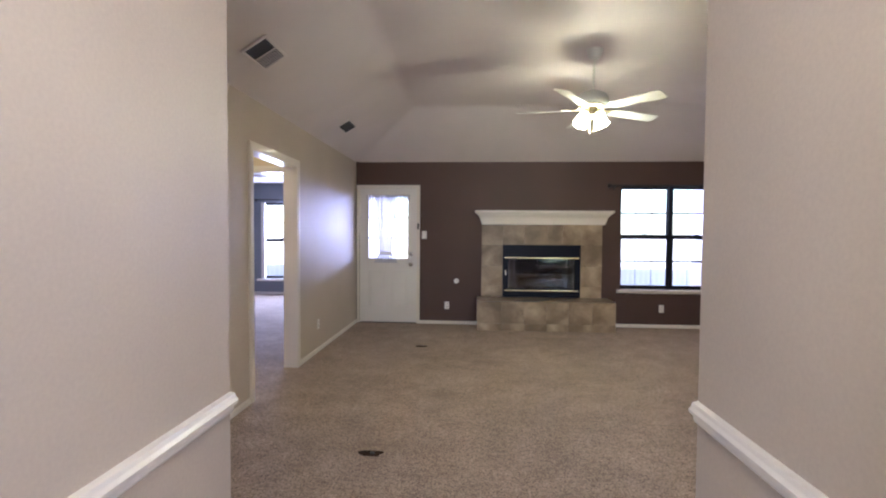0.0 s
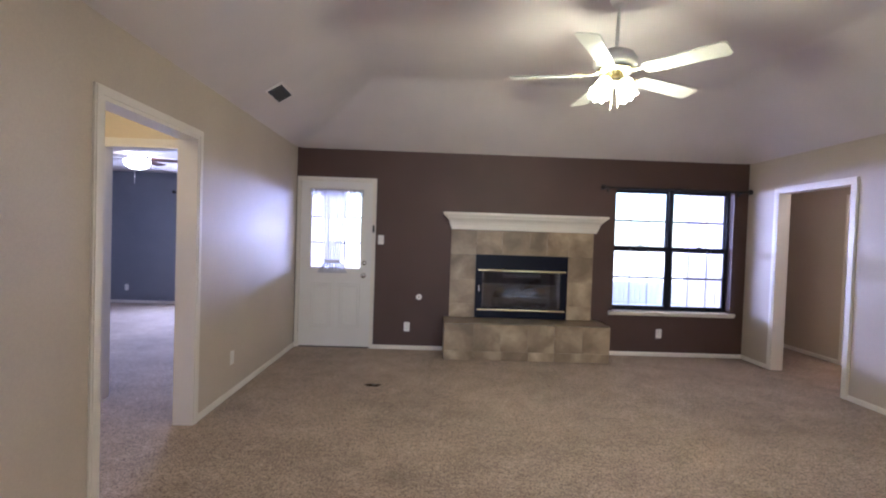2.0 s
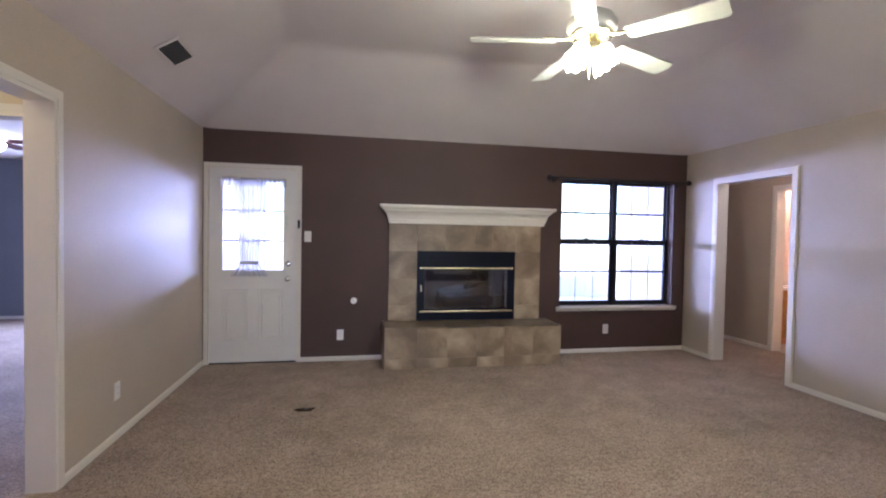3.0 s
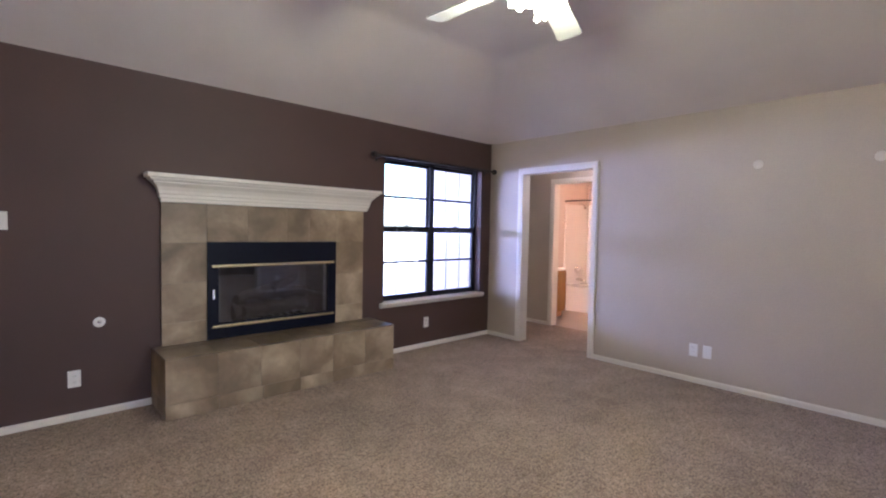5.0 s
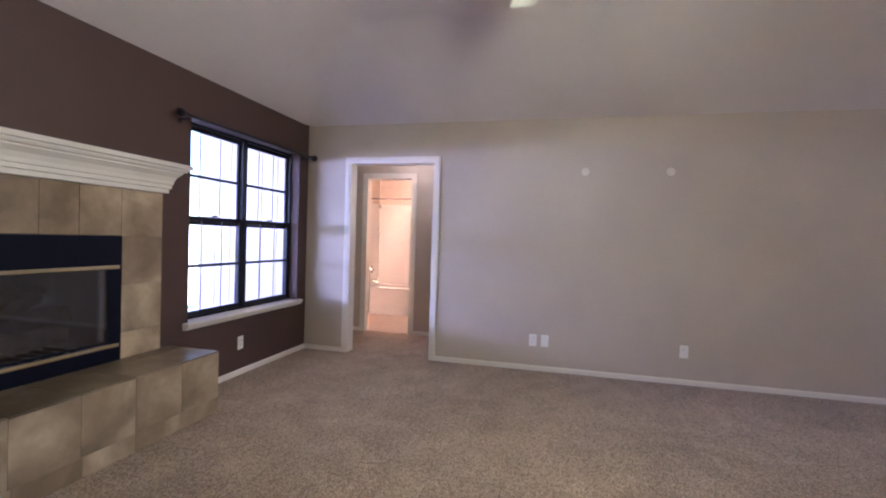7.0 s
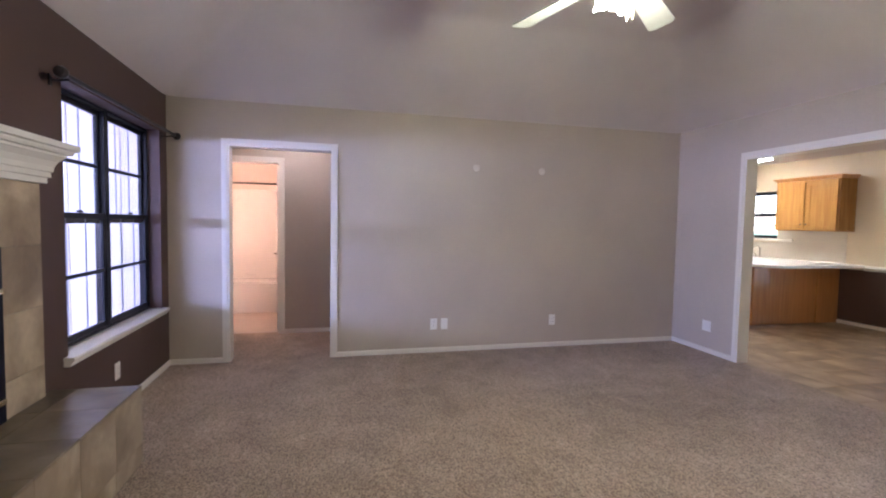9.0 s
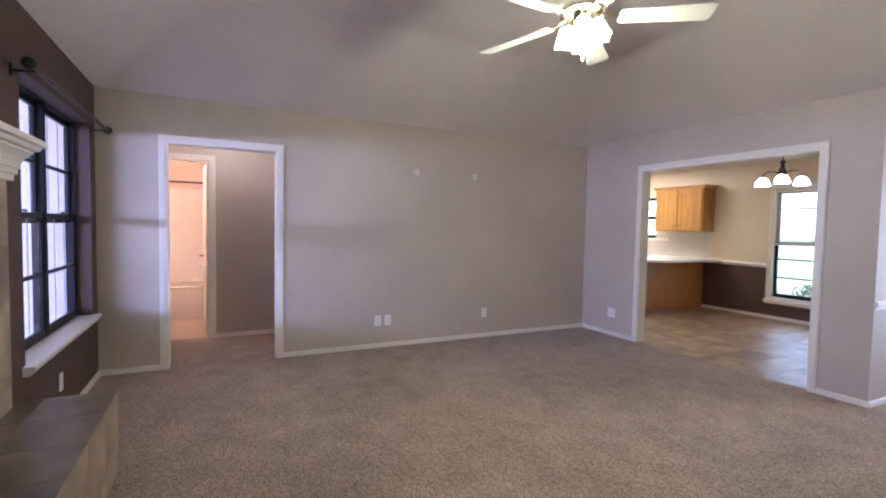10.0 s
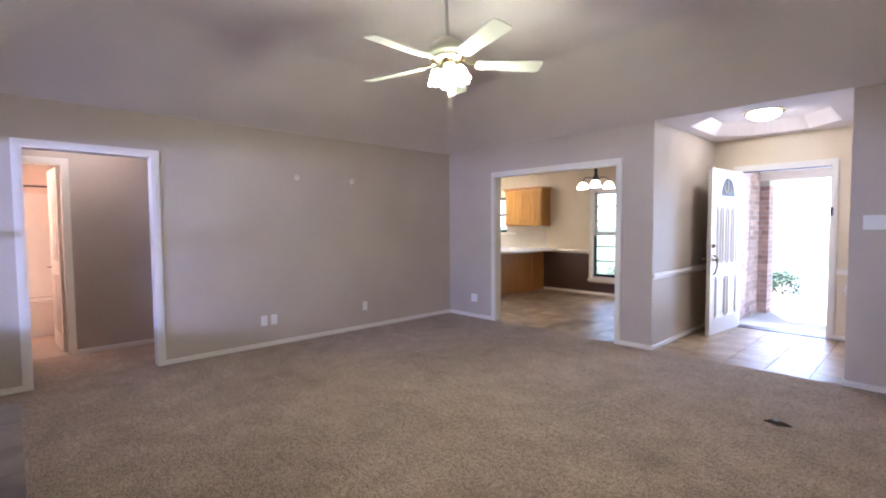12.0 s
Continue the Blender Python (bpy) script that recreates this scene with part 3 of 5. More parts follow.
for nm, z in (("rail", DZ1 - 0.016), ("rail", DZ0 - 0.006)):
    part(nm, local(rbox(IX0 + 0.03, IX1 - 0.03, FYF - 0.022, FYF + 0.002, z, z + 0.024, 0.006, 3)), BRASS, fireplace, "polished brass track")
mid = (IX0 + IX1) / 2
for a, b in ((IX0 + 0.086, mid - 0.001), (mid + 0.001, IX1 - 0.086)):
    d = part("glass_door", local(rbox(a, b, FYF + 0.004, FYF + 0.014, DZ0 + 0.018, DZ0 + 0.034, 0.001, 1)), BLACK, fireplace, "smoked glass door in a thin black frame")
    part("pane", local(box(bmesh.new(), a, b, FYF + 0.008, FYF + 0.011, DZ0 + 0.034, DZ1 - 0.016)), FIREGLASS, d)
for x in (IX0 + 0.086, IX1 - 0.110):
    part("lining_edge", local(box(bmesh.new(), x, x + 0.024, N + 0.001, N + 0.02, DZ0 + 0.036, DZ1 - 0.018)), EDGE, fireplace, "pale strip for the lit edge of the firebox lining")
hk = rbox(-0.010, 0.010, -0.018, 0.0, -0.04, 0.04, 0.004)
part("latch", hk, CHROME, fireplace, "small chrome latch", at=(IX0 + 0.045 - PX, FYF - PY + 0.004, 0.80))
for k, (x0, y0, z0, x1, y1, z1, r) in enumerate(((0.84, N + .12, .61, 1.52, N + .16, .63, .062), (0.90, N + .05, .60, 1.36, N + .20, .62, .050),
                                              (1.08, N + .20, .73, 1.50, N + .07, .76, .050), (0.86, N + .10, .72, 1.24, N + .19, .80, .044),
                                              (1.18, N + .08, .80, 1.44, N + .2, .88, .036))):
    bm = tube(bmesh.new(), [(x0 + (x1 - x0) * i / 8, y0 + (y1 - y0) * i / 8, z0 + (z1 - z0) * i / 8 + 0.012 * math.sin(i * 2.1 + k)) for i in range(9)], r, 9)
    for v in bm.verts:
        v.co += 0.012 * noise.noise_vector(v.co * 18)
    part("log", local(bm), LOG, fireplace, "charred gas log", smooth=True)
bm = bmesh.new()
for i in range(9):
    box(bm, 0.88 + i * 0.075, 0.895 + i * 0.075, N + 0.0, N + 0.24, 0.53, 0.545)
box(bm, 0.87, 1.51, N + 0.01, N + 0.025, 0.50, 0.53)
box(bm, 0.87, 1.51, N + 0.21, N + 0.225, 0.50, 0.53)
for x in (0.88, 1.49):
    for y in (N + 0.01, N + 0.21):
        box(bm, x, x + 0.015, y, y + 0.015, IZ0 + 0.05, 0.50)
part("grate", local(bm), BLACK, fireplace)


# ---- windows ----
def sash(parent, x0, x1, z0, z1, y0, y1, fw, mat, cols=3, rows=2, cross=0.024):
    bm = bmesh.new()
    rw = 0.036
    for b in ((x0, x1, z0, z0 + rw), (x0, x1, z1 - rw, z1), (x0, x0 + fw, z0 + rw, z1 - rw), (x1 - fw, x1, z0 + rw, z1 - rw)):
        box(bm, b[0], b[1], y0, y1, b[2], b[3])
    s = part("sash", bevel(bm, 0.003, 1), mat, parent)
    ym = (y0 + y1) / 2
    p = part("pane", box(bmesh.new(), x0 + fw, x1 - fw, ym - 0.002, ym + 0.002, z0 + fw, z1 - fw), PANE, s)
    p.visible_shadow = False
    for j in range(1, rows):
        z = z0 + (z1 - z0) * j / rows
        part("muntin", box(bmesh.new(), x0 + fw, x1 - fw, ym - 0.014, ym - 0.0025, z - cross / 2, z + cross / 2), mat, s)
    # upright bars in pale grey: the glare washing over them is put into colour
    for i in range(1, cols):
        x = x0 + (x1 - x0) * i / cols
        part("muntin", box(bmesh.new(), x - 0.005, x + 0.005, ym + 0.0025, ym + 0.007, z0 + fw, z1 - fw), MUNTIN, s)
    return s


def hung_unit(parent, x0, x1, z0, z1, y, d, mat, fw=0.017, **k):
    """A single-hung unit: outer frame, a lower sash nearer the room, an upper one behind. d: +1 or -1, the way out."""
    zm = z0 + (z1 - z0) * 0.505
    bm = bmesh.new()
    o = 0.020
    for b in ((x0, x1, z0, z0 + o), (x0, x1, z1 - o, z1), (x0, x0 + o, z0 + o, z1 - o), (x1 - o, x1, z0 + o, z1 - o)):
        box(bm, b[0], b[1], *sorted((y, y + d * 0.07)), b[2], b[3])
    part("frame", bevel(bm, 0.002, 1), mat, parent)
    sash(parent, x0 + o, x1 - o, z0 + o, zm + 0.034, *sorted((y + d * 0.008, y + d * 0.030)), fw, mat, **k)
    sash(parent, x0 + o, x1 - o, zm - 0.034, z1 - o, *sorted((y + d * 0.036, y + d * 0.058)), fw, mat, **k)
    part("lock", rbox((x0 + x1) / 2 - 0.03, (x0 + x1) / 2 + 0.03, *sorted((y - d * 0.006, y + d * 0.006)), zm + 0.036, zm + 0.050, 0.003), mat, parent)


def window_thing(name, label, at, wx, z1, d, mat, units=1, gap=0.02, **k):
    w = tagged(thing(name, at, label, "window"), kind="structure")
    each = (wx - gap * (units - 1)) / units
    for i in range(units):
        x0 = -wx / 2 + i * (each + gap)
        hung_unit(w, x0, x0 + each, 0.001, z1 - 0.001, 0, d, mat, **k)
    for i in range(units - 1):
        x0 = -wx / 2 + (i + 1) * each + i * gap
        part("mullion", rbox(x0 + 0.0005, x0 + gap - 0.0005, *sorted((-d * 0.004, d * 0.07)), 0.001, z1 - 0.001, 0.002, 1), mat, w)
    return w


w1 = window_thing("window_1", "pair of dark bronze single-hung windows with grids", (3.09, N + 0.095, 0.565), 1.506, 1.556, 1, BRONZE, 2, fw=0.022)
bm = sweep_profile(bmesh.new(), [(0, 0), (0.030, 0), (0.036, 0.010), (0.040, 0.022), (0.052, 0.030), (0.055, 0.042), (0.048, 0.052), (0, 0.052)],
                   (2.285, N - 0.0005, 0.513), (3.885, N - 0.0005, 0.513), (0, -1, 0))
box(bm, 2.336, 3.844, N, N + 0.145, 0.521, 0.565)
part("window_sill", local(bm, 3.09, N + 0.095, 0.565), WHITE, w1, "white painted wooden sill with a moulded apron")
# right-hand part is unseen, added so more daylight reaches the bedroom
w2 = window_thing("window_2", "bright bedroom window with dark sashes", (-3.65, 10.05 + 0.06, 0.345), 1.858, 1.70, 1, BRONZE, 2, cols=1, rows=2)
part("window_sill", local(rbox(-4.66, -2.64, 10.0, 10.12, 0.292, 0.343, 0.008), -3.65, 10.11, 0.345), WHITE, w2)
# white strip of casing along the left reveal
part("liner", local(box(bmesh.new(), -4.579, -4.50, 10.051, 10.108, 0.346, 2.048), -3.65, 10.11, 0.345), WHITE, w2, "white casing strip at the left of the window")
w3 = window_thing("window_3", "white-cased dining window with dark muntins behind a blind", (2.88, K - 0.06, 0.345), 1.038, 1.672, -1, BRONZE, 1, cols=1, rows=3)
part("window_sill", local(rbox(2.31, 3.48, K + 0.001, K + 0.055, 0.262, 0.305, 0.008), 2.88, K - 0.06, 0.345), WHITE, w3)
part("window_sill", local(box(bmesh.new(), 2.361, 3.399, K - 0.075, K + 0.002, 0.301, 0.345), 2.88, K - 0.06, 0.345), WHITE, w3)
casing("window_casing", "y", K, 1, 2.36, 3.40, 2.02, w=0.06, foot=0.306)
w4 = window_thing("window_4", "small kitchen window with dark muntins", (5.92, K - 0.06, 1.20), 0.918, 0.798, -1, BRONZE, 1, cols=1, rows=2)
part("window_sill", local(rbox(5.38, 6.46, K - 0.075, K + 0.04, 1.16, 1.20, 0.006), 6.04, K - 0.06, 1.20), WHITE, w4)

blind = thing("window_blind", (2.88, K - 0.025, 0.37), "white aluminium mini blind lowered halfway with open slats", "blind")
part("headrail", rbox(-0.51, 0.51, -0.02, 0.02, 1.60, 1.645, 0.004), WHITE, blind)
slat = rbox(-0.51, 0.51, -0.012, 0.012, -0.0006, 0.0006, 0.0003, 1)
slat_me = mesh_of("slat", slat, WHITE)
for i in range(31, 63):
    s = new("slat", slat_me)
    s.parent, s.location, s.rotation_euler = blind, (0, 0, 0.06 + i * 0.0245), (radians(-28), 0, 0)
part("bottom_rail", rbox(-0.51, 0.51, -0.012, 0.012, 0.785, 0.808, 0.004), WHITE, blind)
for x in (-0.3, 0.3):
    part("cord", tube(bmesh.new(), [(x, 0.014, 0.80), (x, 0.014, 1.6)], 0.0012, 6), WHITE, blind)

# ---- curtain rods ----
def curtain_rod(at, length, label):
    r = thing("curtain_rod", at, label, "curtain rod")
    part("rod", tube(bmesh.new(), [(-length / 2, 0, 0), (length / 2, 0, 0)], 0.013, 12), DARKMETAL, r, smooth=True)
    for s in (-1, 1):
        part("finial", lathe(bmesh.new(), [(0.012, 0), (0.016, 0.008), (0.012, 0.016), (0.030, 0.034), (0.034, 0.052), (0.026, 0.072), (0.006, 0.082)], 14,
             (s * length / 2, 0, 0), "x") if s > 0 else lathe(bmesh.new(), [(0.012, 0), (0.016, -0.008), (0.012, -0.016), (0.030, -0.034), (0.034, -0.052), (0.026, -0.072), (0.006, -0.082)], 14,
             (s * length / 2, 0, 0), "x"), DARKMETAL, r, smooth=True)
        bm = tube(bmesh.new(), [(s * (length / 2 - 0.04), 0.094, -0.02), (s * (length / 2 - 0.04), 0.05, -0.02), (s * (length / 2 - 0.04), 0.0, -0.012)], 0.006, 8)
        box(bm, s * (length / 2 - 0.04) - 0.012, s * (length / 2 - 0.04) + 0.012, 0.090, 0.0985, -0.05, 0.01)
        part("bracket", bm, DARKMETAL, r)
    return r


curtain_rod((3.05, N - 0.1, 2.10), 1.74, "dark bronze curtain rod with round finials")
curtain_rod((-3.65, 9.95, 2.10), 2.15, "thin black curtain rod above the bedroom window")

# ---- doors ----
def knob(parent, at, d=1, mat=CHROME):
    return part("knob", lathe(bmesh.new(), [(0.031, 0), (0.031, 0.006 * d), (0.012, 0.012 * d), (0.011, 0.032 * d), (0.022, 0.040 * d), (0.029, 0.052 * d), (0.026, 0.064 * d), (0.010, 0.070 * d)], 18, (0, 0, 0), "y"), mat, parent, "round satin nickel knob", at=at, smooth=True)


def raised_panel(bm, x0, x1, z0, z1, y, out=-1, rise=0.008):
    """An embossed moulding ring with a field inside."""
    for k in range(2):
        a = 0.0 if k == 0 else 0.030
        b = a + 0.016
        o = [(x0 + a, z0 + a), (x1 - a, z0 + a), (x1 - a, z1 - a), (x0 + a, z1 - a)]
        i = [(x0 + b, z0 + b), (x1 - b, z0 + b), (x1 - b, z1 - b), (x0 + b, z1 - b)]
        mo = [(p[0] + (q[0] - p[0]) / 2, p[1] + (q[1] - p[1]) / 2) for p, q in zip(o, i)]
        r0, r1, r2 = ([bm.verts.new((x, y + out * t, z)) for x, z in ring] for ring, t in ((o, -0.001), (mo, rise), (i, -0.001)))
        for a_, b_ in ((r0, r1), (r1, r2)):
            for n in range(4):
                bm.faces.new((a_[n], a_[(n + 1) % 4], b_[(n + 1) % 4], b_[n]))


back_door = thing("back_door", (-1.1525, N, 0), "closed white back door with a curtained glass upper half and two lower panels", "door")
DX0, DX1, DT = -0.437, 0.437, 2.058
part("jamb", bevel(box(box(box(bmesh.new(), -0.4465, DX0 - 0.001, 0.001, 0.13, 0, 2.074), DX1 + 0.001, 0.4465, 0.001, 0.13, 0, 2.074), DX0 - 0.001, DX1 + 0.001, 0.001, 0.13, DT + 0.002, 2.074), 0.0005, 1), WHITE, back_door)
GX0, GX1, GZ0, GZ1 = -0.315, 0.31, 0.985, 1.945
bm = bmesh.new()
for b in ((DX0, GX0, 0.014, DT), (GX1, DX1, 0.014, DT), (GX0, GX1, 0.014, GZ0), (GX0, GX1, GZ1, DT)):
    box(bm, b[0], b[1], 0.012, 0.056, b[2], b[3])
for x0, x1 in ((-0.31, -0.05), (0.05, 0.31)):
    raised_panel(bm, x0, x1, 0.24, 0.80, 0.012)
leaf = part("leaf", bm, DOORWHITE, back_door, "white embossed steel leaf")
bm = bmesh.new()
for b in ((GX0 - .025, GX1 + .025, GZ0 - .025, GZ0 + .012), (GX0 - .025, GX1 + .025, GZ1 - .012, GZ1 + .025), (GX0 - .025, GX0 + .012, GZ0 + .012, GZ1 - .012), (GX1 - .012, GX1 + .025, GZ0 + .012, GZ1 - .012)):
    box(bm, b[0], b[1], 0.003, 0.0115, b[2], b[3])
part("glazing_frame", bevel(bm, 0.003, 1), DOORWHITE, back_door)
p = part("pane", box(bmesh.new(), GX0, GX1, 0.032, 0.036, GZ0, GZ1), PANE, back_door)
p.visible_shadow = False
for j in (1, 2):
    z = GZ0 + (GZ1 - GZ0) * j / 3
    part("muntin", box(bmesh.new(), GX0 + .012, GX1 - .012, 0.020, 0.0315, z - 0.009, z + 0.009), MUNTIN, back_door)
for i in (1, 2):
    x = GX0 + (GX1 - GX0) * i / 3
    part("muntin", box(bmesh.new(), x - 0.008, x + 0.008, 0.0365, 0.044, GZ0, GZ1), MUNTIN, back_door)
knob(back_door, (0.350, 0.012, 0.905), -1)
part("deadbolt", lathe(bmesh.new(), [(0.032, 0), (0.030, -0.012), (0.020, -0.016), (0.018, -0.026), (0.006, -0.028)], 18, (0, 0, 0), "y"), CHROME, back_door, "satin nickel deadbolt", at=(0.350, 0.012, 1.065), smooth=True)
part("threshold", rbox(DX0, DX1, 0.0, 0.13, 0, 0.012, 0.003), DARKMETAL, back_door)
part("door_sensor", rbox(-0.013, 0.013, -0.012, 0, -0.045, 0.045, 0.004), DARKPLASTIC, back_door, "small black magnetic sensor", at=(0.462, -0.018, 1.49))

# sheer half curtain on the glass
curtain = thing("door_curtain", (-1.1525, N, 1.95), "sheer white gathered curtain over the door glass", "curtain")
bm = bmesh.new()
cols, rws = 60, 22
grid = []
for j in range(rws + 1):
    v = j / rws
    row = []
    for i in range(cols + 1):
        u = i / cols
        pinch = 0.78 - 0.33 * v / 0.86 if v < 0.86 else 0.45 + (v - 0.86) * 3.2
        x = (u - 0.5) * 0.42 * pinch - 0.036
        row.append(bm.verts.new((x, -0.012 - 0.007 * math.sin(u * 46 + v * 2) - 0.003 * math.sin(u * 90), -1.02 * v)))
    grid.append(row)
for a, b in zip(grid, grid[1:]):
    for i in range(cols):
        bm.faces.new((a[i], a[i + 1], b[i + 1], b[i]))
SHEER = bpy.data.materials.new("sheer_voile")
SHEER.use_nodes = True
t = SHEER.node_tree
t.nodes.clear()
o_, tr_, tl_, df_, m1_, m2_ = (t.nodes.new("ShaderNode" + n) for n in ("OutputMaterial", "BsdfTransparent", "BsdfTranslucent", "BsdfDiffuse", "MixShader", "MixShader"))
tl_.inputs[0].default_value = df_.inputs[0].default_value = (0.66, 0.66, 0.71, 1)
m1_.inputs[0].default_value, m2_.inputs[0].default_value = 0.5, 0.80
t.links.new(tl_.outputs[0], m1_.inputs[1]); t.links.new(df_.outputs[0], m1_.inputs[2])
t.links.new(tr_.outputs[0], m2_.inputs[1]); t.links.new(m1_.outputs[0], m2_.inputs[2])
t.links.new(m2_.outputs[0], o_.inputs[0])
part("cloth", bm, SHEER, curtain, smooth=True)
bm = bmesh.new()
a0 = [bm.verts.new((-0.33 + 0.66 * i / 80, -0.010 - 0.006 * math.sin(i * 1.1), 0.02)) for i in range(81)]
a1 = [bm.verts.new((-0.33 + 0.66 * i / 80, -0.012 - 0.007 * math.sin(i * 1.1), -0.07)) for i in range(81)]
for i in range(80):
    bm.faces.new((a0[i], a0[i + 1], a1[i + 1], a1[i]))
part("valance", bm, SHEER, curtain, smooth=True)
part("tie", rbox(-0.132, 0.060, -0.026, -0.003, -0.896, -0.856, 0.008), CURTAIN, curtain, "gathered white tie band")
part("rod", tube(bmesh.new(), [(-0.34, -0.012, 0.022), (0.34, -0.012, 0.022)], 0.005, 8), WHITE, curtain)

# front door, open
front_door = thing("front_door", (0.590, FY - 0.01, 0), "open white panelled front door with an arched glass light", "door", rz=radians(84.8))
L_ = 0.905
bm = box(bmesh.new(), 0, L_, -0.022, 0.022, 0.008, 2.035)
for x0, x1 in ((0.13, 0.43), (0.475, 0.775)):
    raised_panel(bm, x0, x1, 0.20, 0.72, -0.022, -1, 0.009)
    raised_panel(bm, x0, x1, 0.20, 0.72, 0.022, 1, 0.009)
for k in range(4):
    x0 = 0.135 + k * 0.162
    for f, o in ((-0.022, -1), (0.022, 1)):
        raised_panel(bm, x0, x0 + 0.135, 0.86, 1.58, f, o, 0.007)
part("leaf", bm, DOORWHITE, front_door, "white painted embossed leaf")
bm = bmesh.new()
for f in (-1, 1):
    pts_o = [(0.4525 + 0.235 * math.cos(a), 1.675 + 0.285 * math.sin(a)) for a in np.linspace(0, math.pi, 15)]
    pts_i = [(0.4525 + 0.205 * math.cos(a), 1.705 + 0.23 * math.sin(a)) for a in np.linspace(0, math.pi, 15)]
    vo = [bm.verts.new((x, f * 0.030, z)) for x, z in pts_o]
    vi = [bm.verts.new((x, f * 0.030, z)) for x, z in pts_i]
    wo = [bm.verts.new((x, f * 0.0222, z)) for x, z in pts_o]
    wi = [bm.verts.new((x, f * 0.0222, z)) for x, z in pts_i]
    for i in range(14):
        bm.faces.new((vo[i], vo[i + 1], vi[i + 1], vi[i]))
        bm.faces.new((vo[i], vo[i + 1], wo[i + 1], wo[i]))
        bm.faces.new((vi[i], vi[i + 1], wi[i + 1], wi[i]))
    bm.faces.new((vo[0], vi[0], wi[0], wo[0]))
    bm.faces.new((vo[0], vi[0], vi[-1], vo[-1]))
part("light_frame", bm, DOORWHITE, front_door)
for f in (-1, 1):
    bm = bmesh.new()
    bm.faces.new([bm.verts.new((0.4525 + 0.205 * math.cos(a), f * 0.0245, 1.705 + 0.23 * math.sin(a))) for a in np.linspace(0, math.pi, 15)])
    # opaque near-black pane paints in the shaded wall seen through clear glass
    part("arched_pane", bm, surface("shaded_view_pane", (0.03, 0.028, 0.026), 0.4, var=0.1, bump=0.0, spec=0.15) if f < 0 else bpy.data.materials["shaded_view_pane"], front_door)
    for a in (45, 90, 135):
        c, s = math.cos(radians(a)), math.sin(radians(a))
        part("came", tube(bmesh.new(), [(0.4525 + 0.05 * c, f * 0.027, 1.705 + 0.05 * s), (0.4525 + 0.2 * c, f * 0.027, 1.705 + 0.227 * s)], 0.004, 6), BRASS, front_door)
for d in (-1, 1):
    part("deadbolt", lathe(bmesh.new(), [(0.032, 0), (0.030, 0.014 * d), (0.018, 0.018 * d), (0.016, 0.030 * d), (0.004, 0.032 * d)], 18, (0, 0, 0), "y"), AGED, front_door, "aged brass deadbolt", at=(L_ - 0.062, d * 0.022, 1.10), smooth=True)
    knob(front_door, (L_ - 0.062, d * 0.022, 0.93), d, AGED)
part("handle_grip", tube(bmesh.new(), [(L_ - 0.062, 0.022, 0.99), (L_ - 0.062, 0.07, 0.96), (L_ - 0.062, 0.075, 0.86), (L_ - 0.062, 0.05, 0.77), (L_ - 0.062, 0.022, 0.75)], 0.009, 8), AGED, front_door, smooth=True)
for z in (0.25, 1.05, 1.80):
    part("hinge", tube(bmesh.new(), [(-0.004, -0.026, z - 0.05), (-0.004, -0.026, z + 0.05)], 0.007, 8), BRASS, front_door)
part("threshold", rbox(-0.334, 0.594, FY - 0.16, FY + 0.03, -0.009, 0.007, 0.003), DARKMETAL)
bpy.data.objects["threshold.001"]["kind"] = "structure"
setting("weatherstrip", box(bmesh.new(), -0.3345, 0.5945, FY - 0.10, FY - 0.05, 2.030, 2.0445), DARKPLASTIC, "dark rubber weatherstrip")
latch = thing("door_latch", (-0.352, FY + 0.02, 1.50), "small black latch on the door frame", "latch")
part("body", rbox(-0.012, 0.012, 0.0, 0.03, -0.05, 0.05, 0.003), DARKPLASTIC, latch)

# bathroom door
bath_door = thing("bath_door", (5.28, 6.168, 0), "open white bathroom door with a lever handle", "door", rz=radians(4))
bm = box(bmesh.new(), 0, 0.60, -0.018, 0.017, 0.012, 2.025)
for z0, z1 in ((0.2, 0.85), (1.0, 1.9)):
    raised_panel(bm, 0.09, 0.28, z0, z1, 0.017, 1)
    raised_panel(bm, 0.32, 0.51, z0, z1, 0.017, 1)
part("leaf", bm, DOORWHITE, bath_door)
part("lever", tube(bmesh.new(), [(0.54, 0.017, 0.92), (0.54, 0.06, 0.92), (0.44, 0.065, 0.925)], 0.009, 8), CHROME, bath_door, smooth=True)


# ---- plates on the walls ----
def plate(name, at, rz, label, kind="outlet", w=0.072, h=0.116):
    p = thing(name, at, label, kind, "wall plates", rz)
    part("plate", rbox(-w / 2, w / 2, -0.006, 0.0, -h / 2, h / 2, 0.003), PLASTIC, p)
    if kind == "outlet":
        for dz in (-0.021, 0.021):
            s = part("socket", rbox(-0.016, 0.016, -0.0085, -0.005, dz - 0.014, dz + 0.014, 0.002), PLASTIC, p)
            for dx in (-0.006, 0.006):
                part("slot", box(bmesh.new(), dx - 0.001, dx + 0.001, -0.0092, -0.0084, dz - 0.004, dz + 0.006), DARKPLASTIC, s)
    if kind == "light switch":
        part("toggle", rbox(-0.005, 0.005, -0.018, -0.005, -0.006, 0.012, 0.002), PLASTIC, p)
    return p


R = radians
plate("wall_outlet", (-0.245, N, 0.285), 0, "white duplex outlet on the brown wall")
plate("wall_outlet", (2.944, N, 0.285), 0, "white duplex outlet on the brown wall below the window")
plate("light_switch", (-0.598, N, 1.36), 0, "white light switch beside the back door", "light switch")
plate("wall_outlet", (E, 4.49, 0.298), R(-90), "white duplex outlet on the beige wall")
plate("wall_outlet", (E, 4.375, 0.298), R(-90), "white blank cover plate beside an outlet", "cable plate")
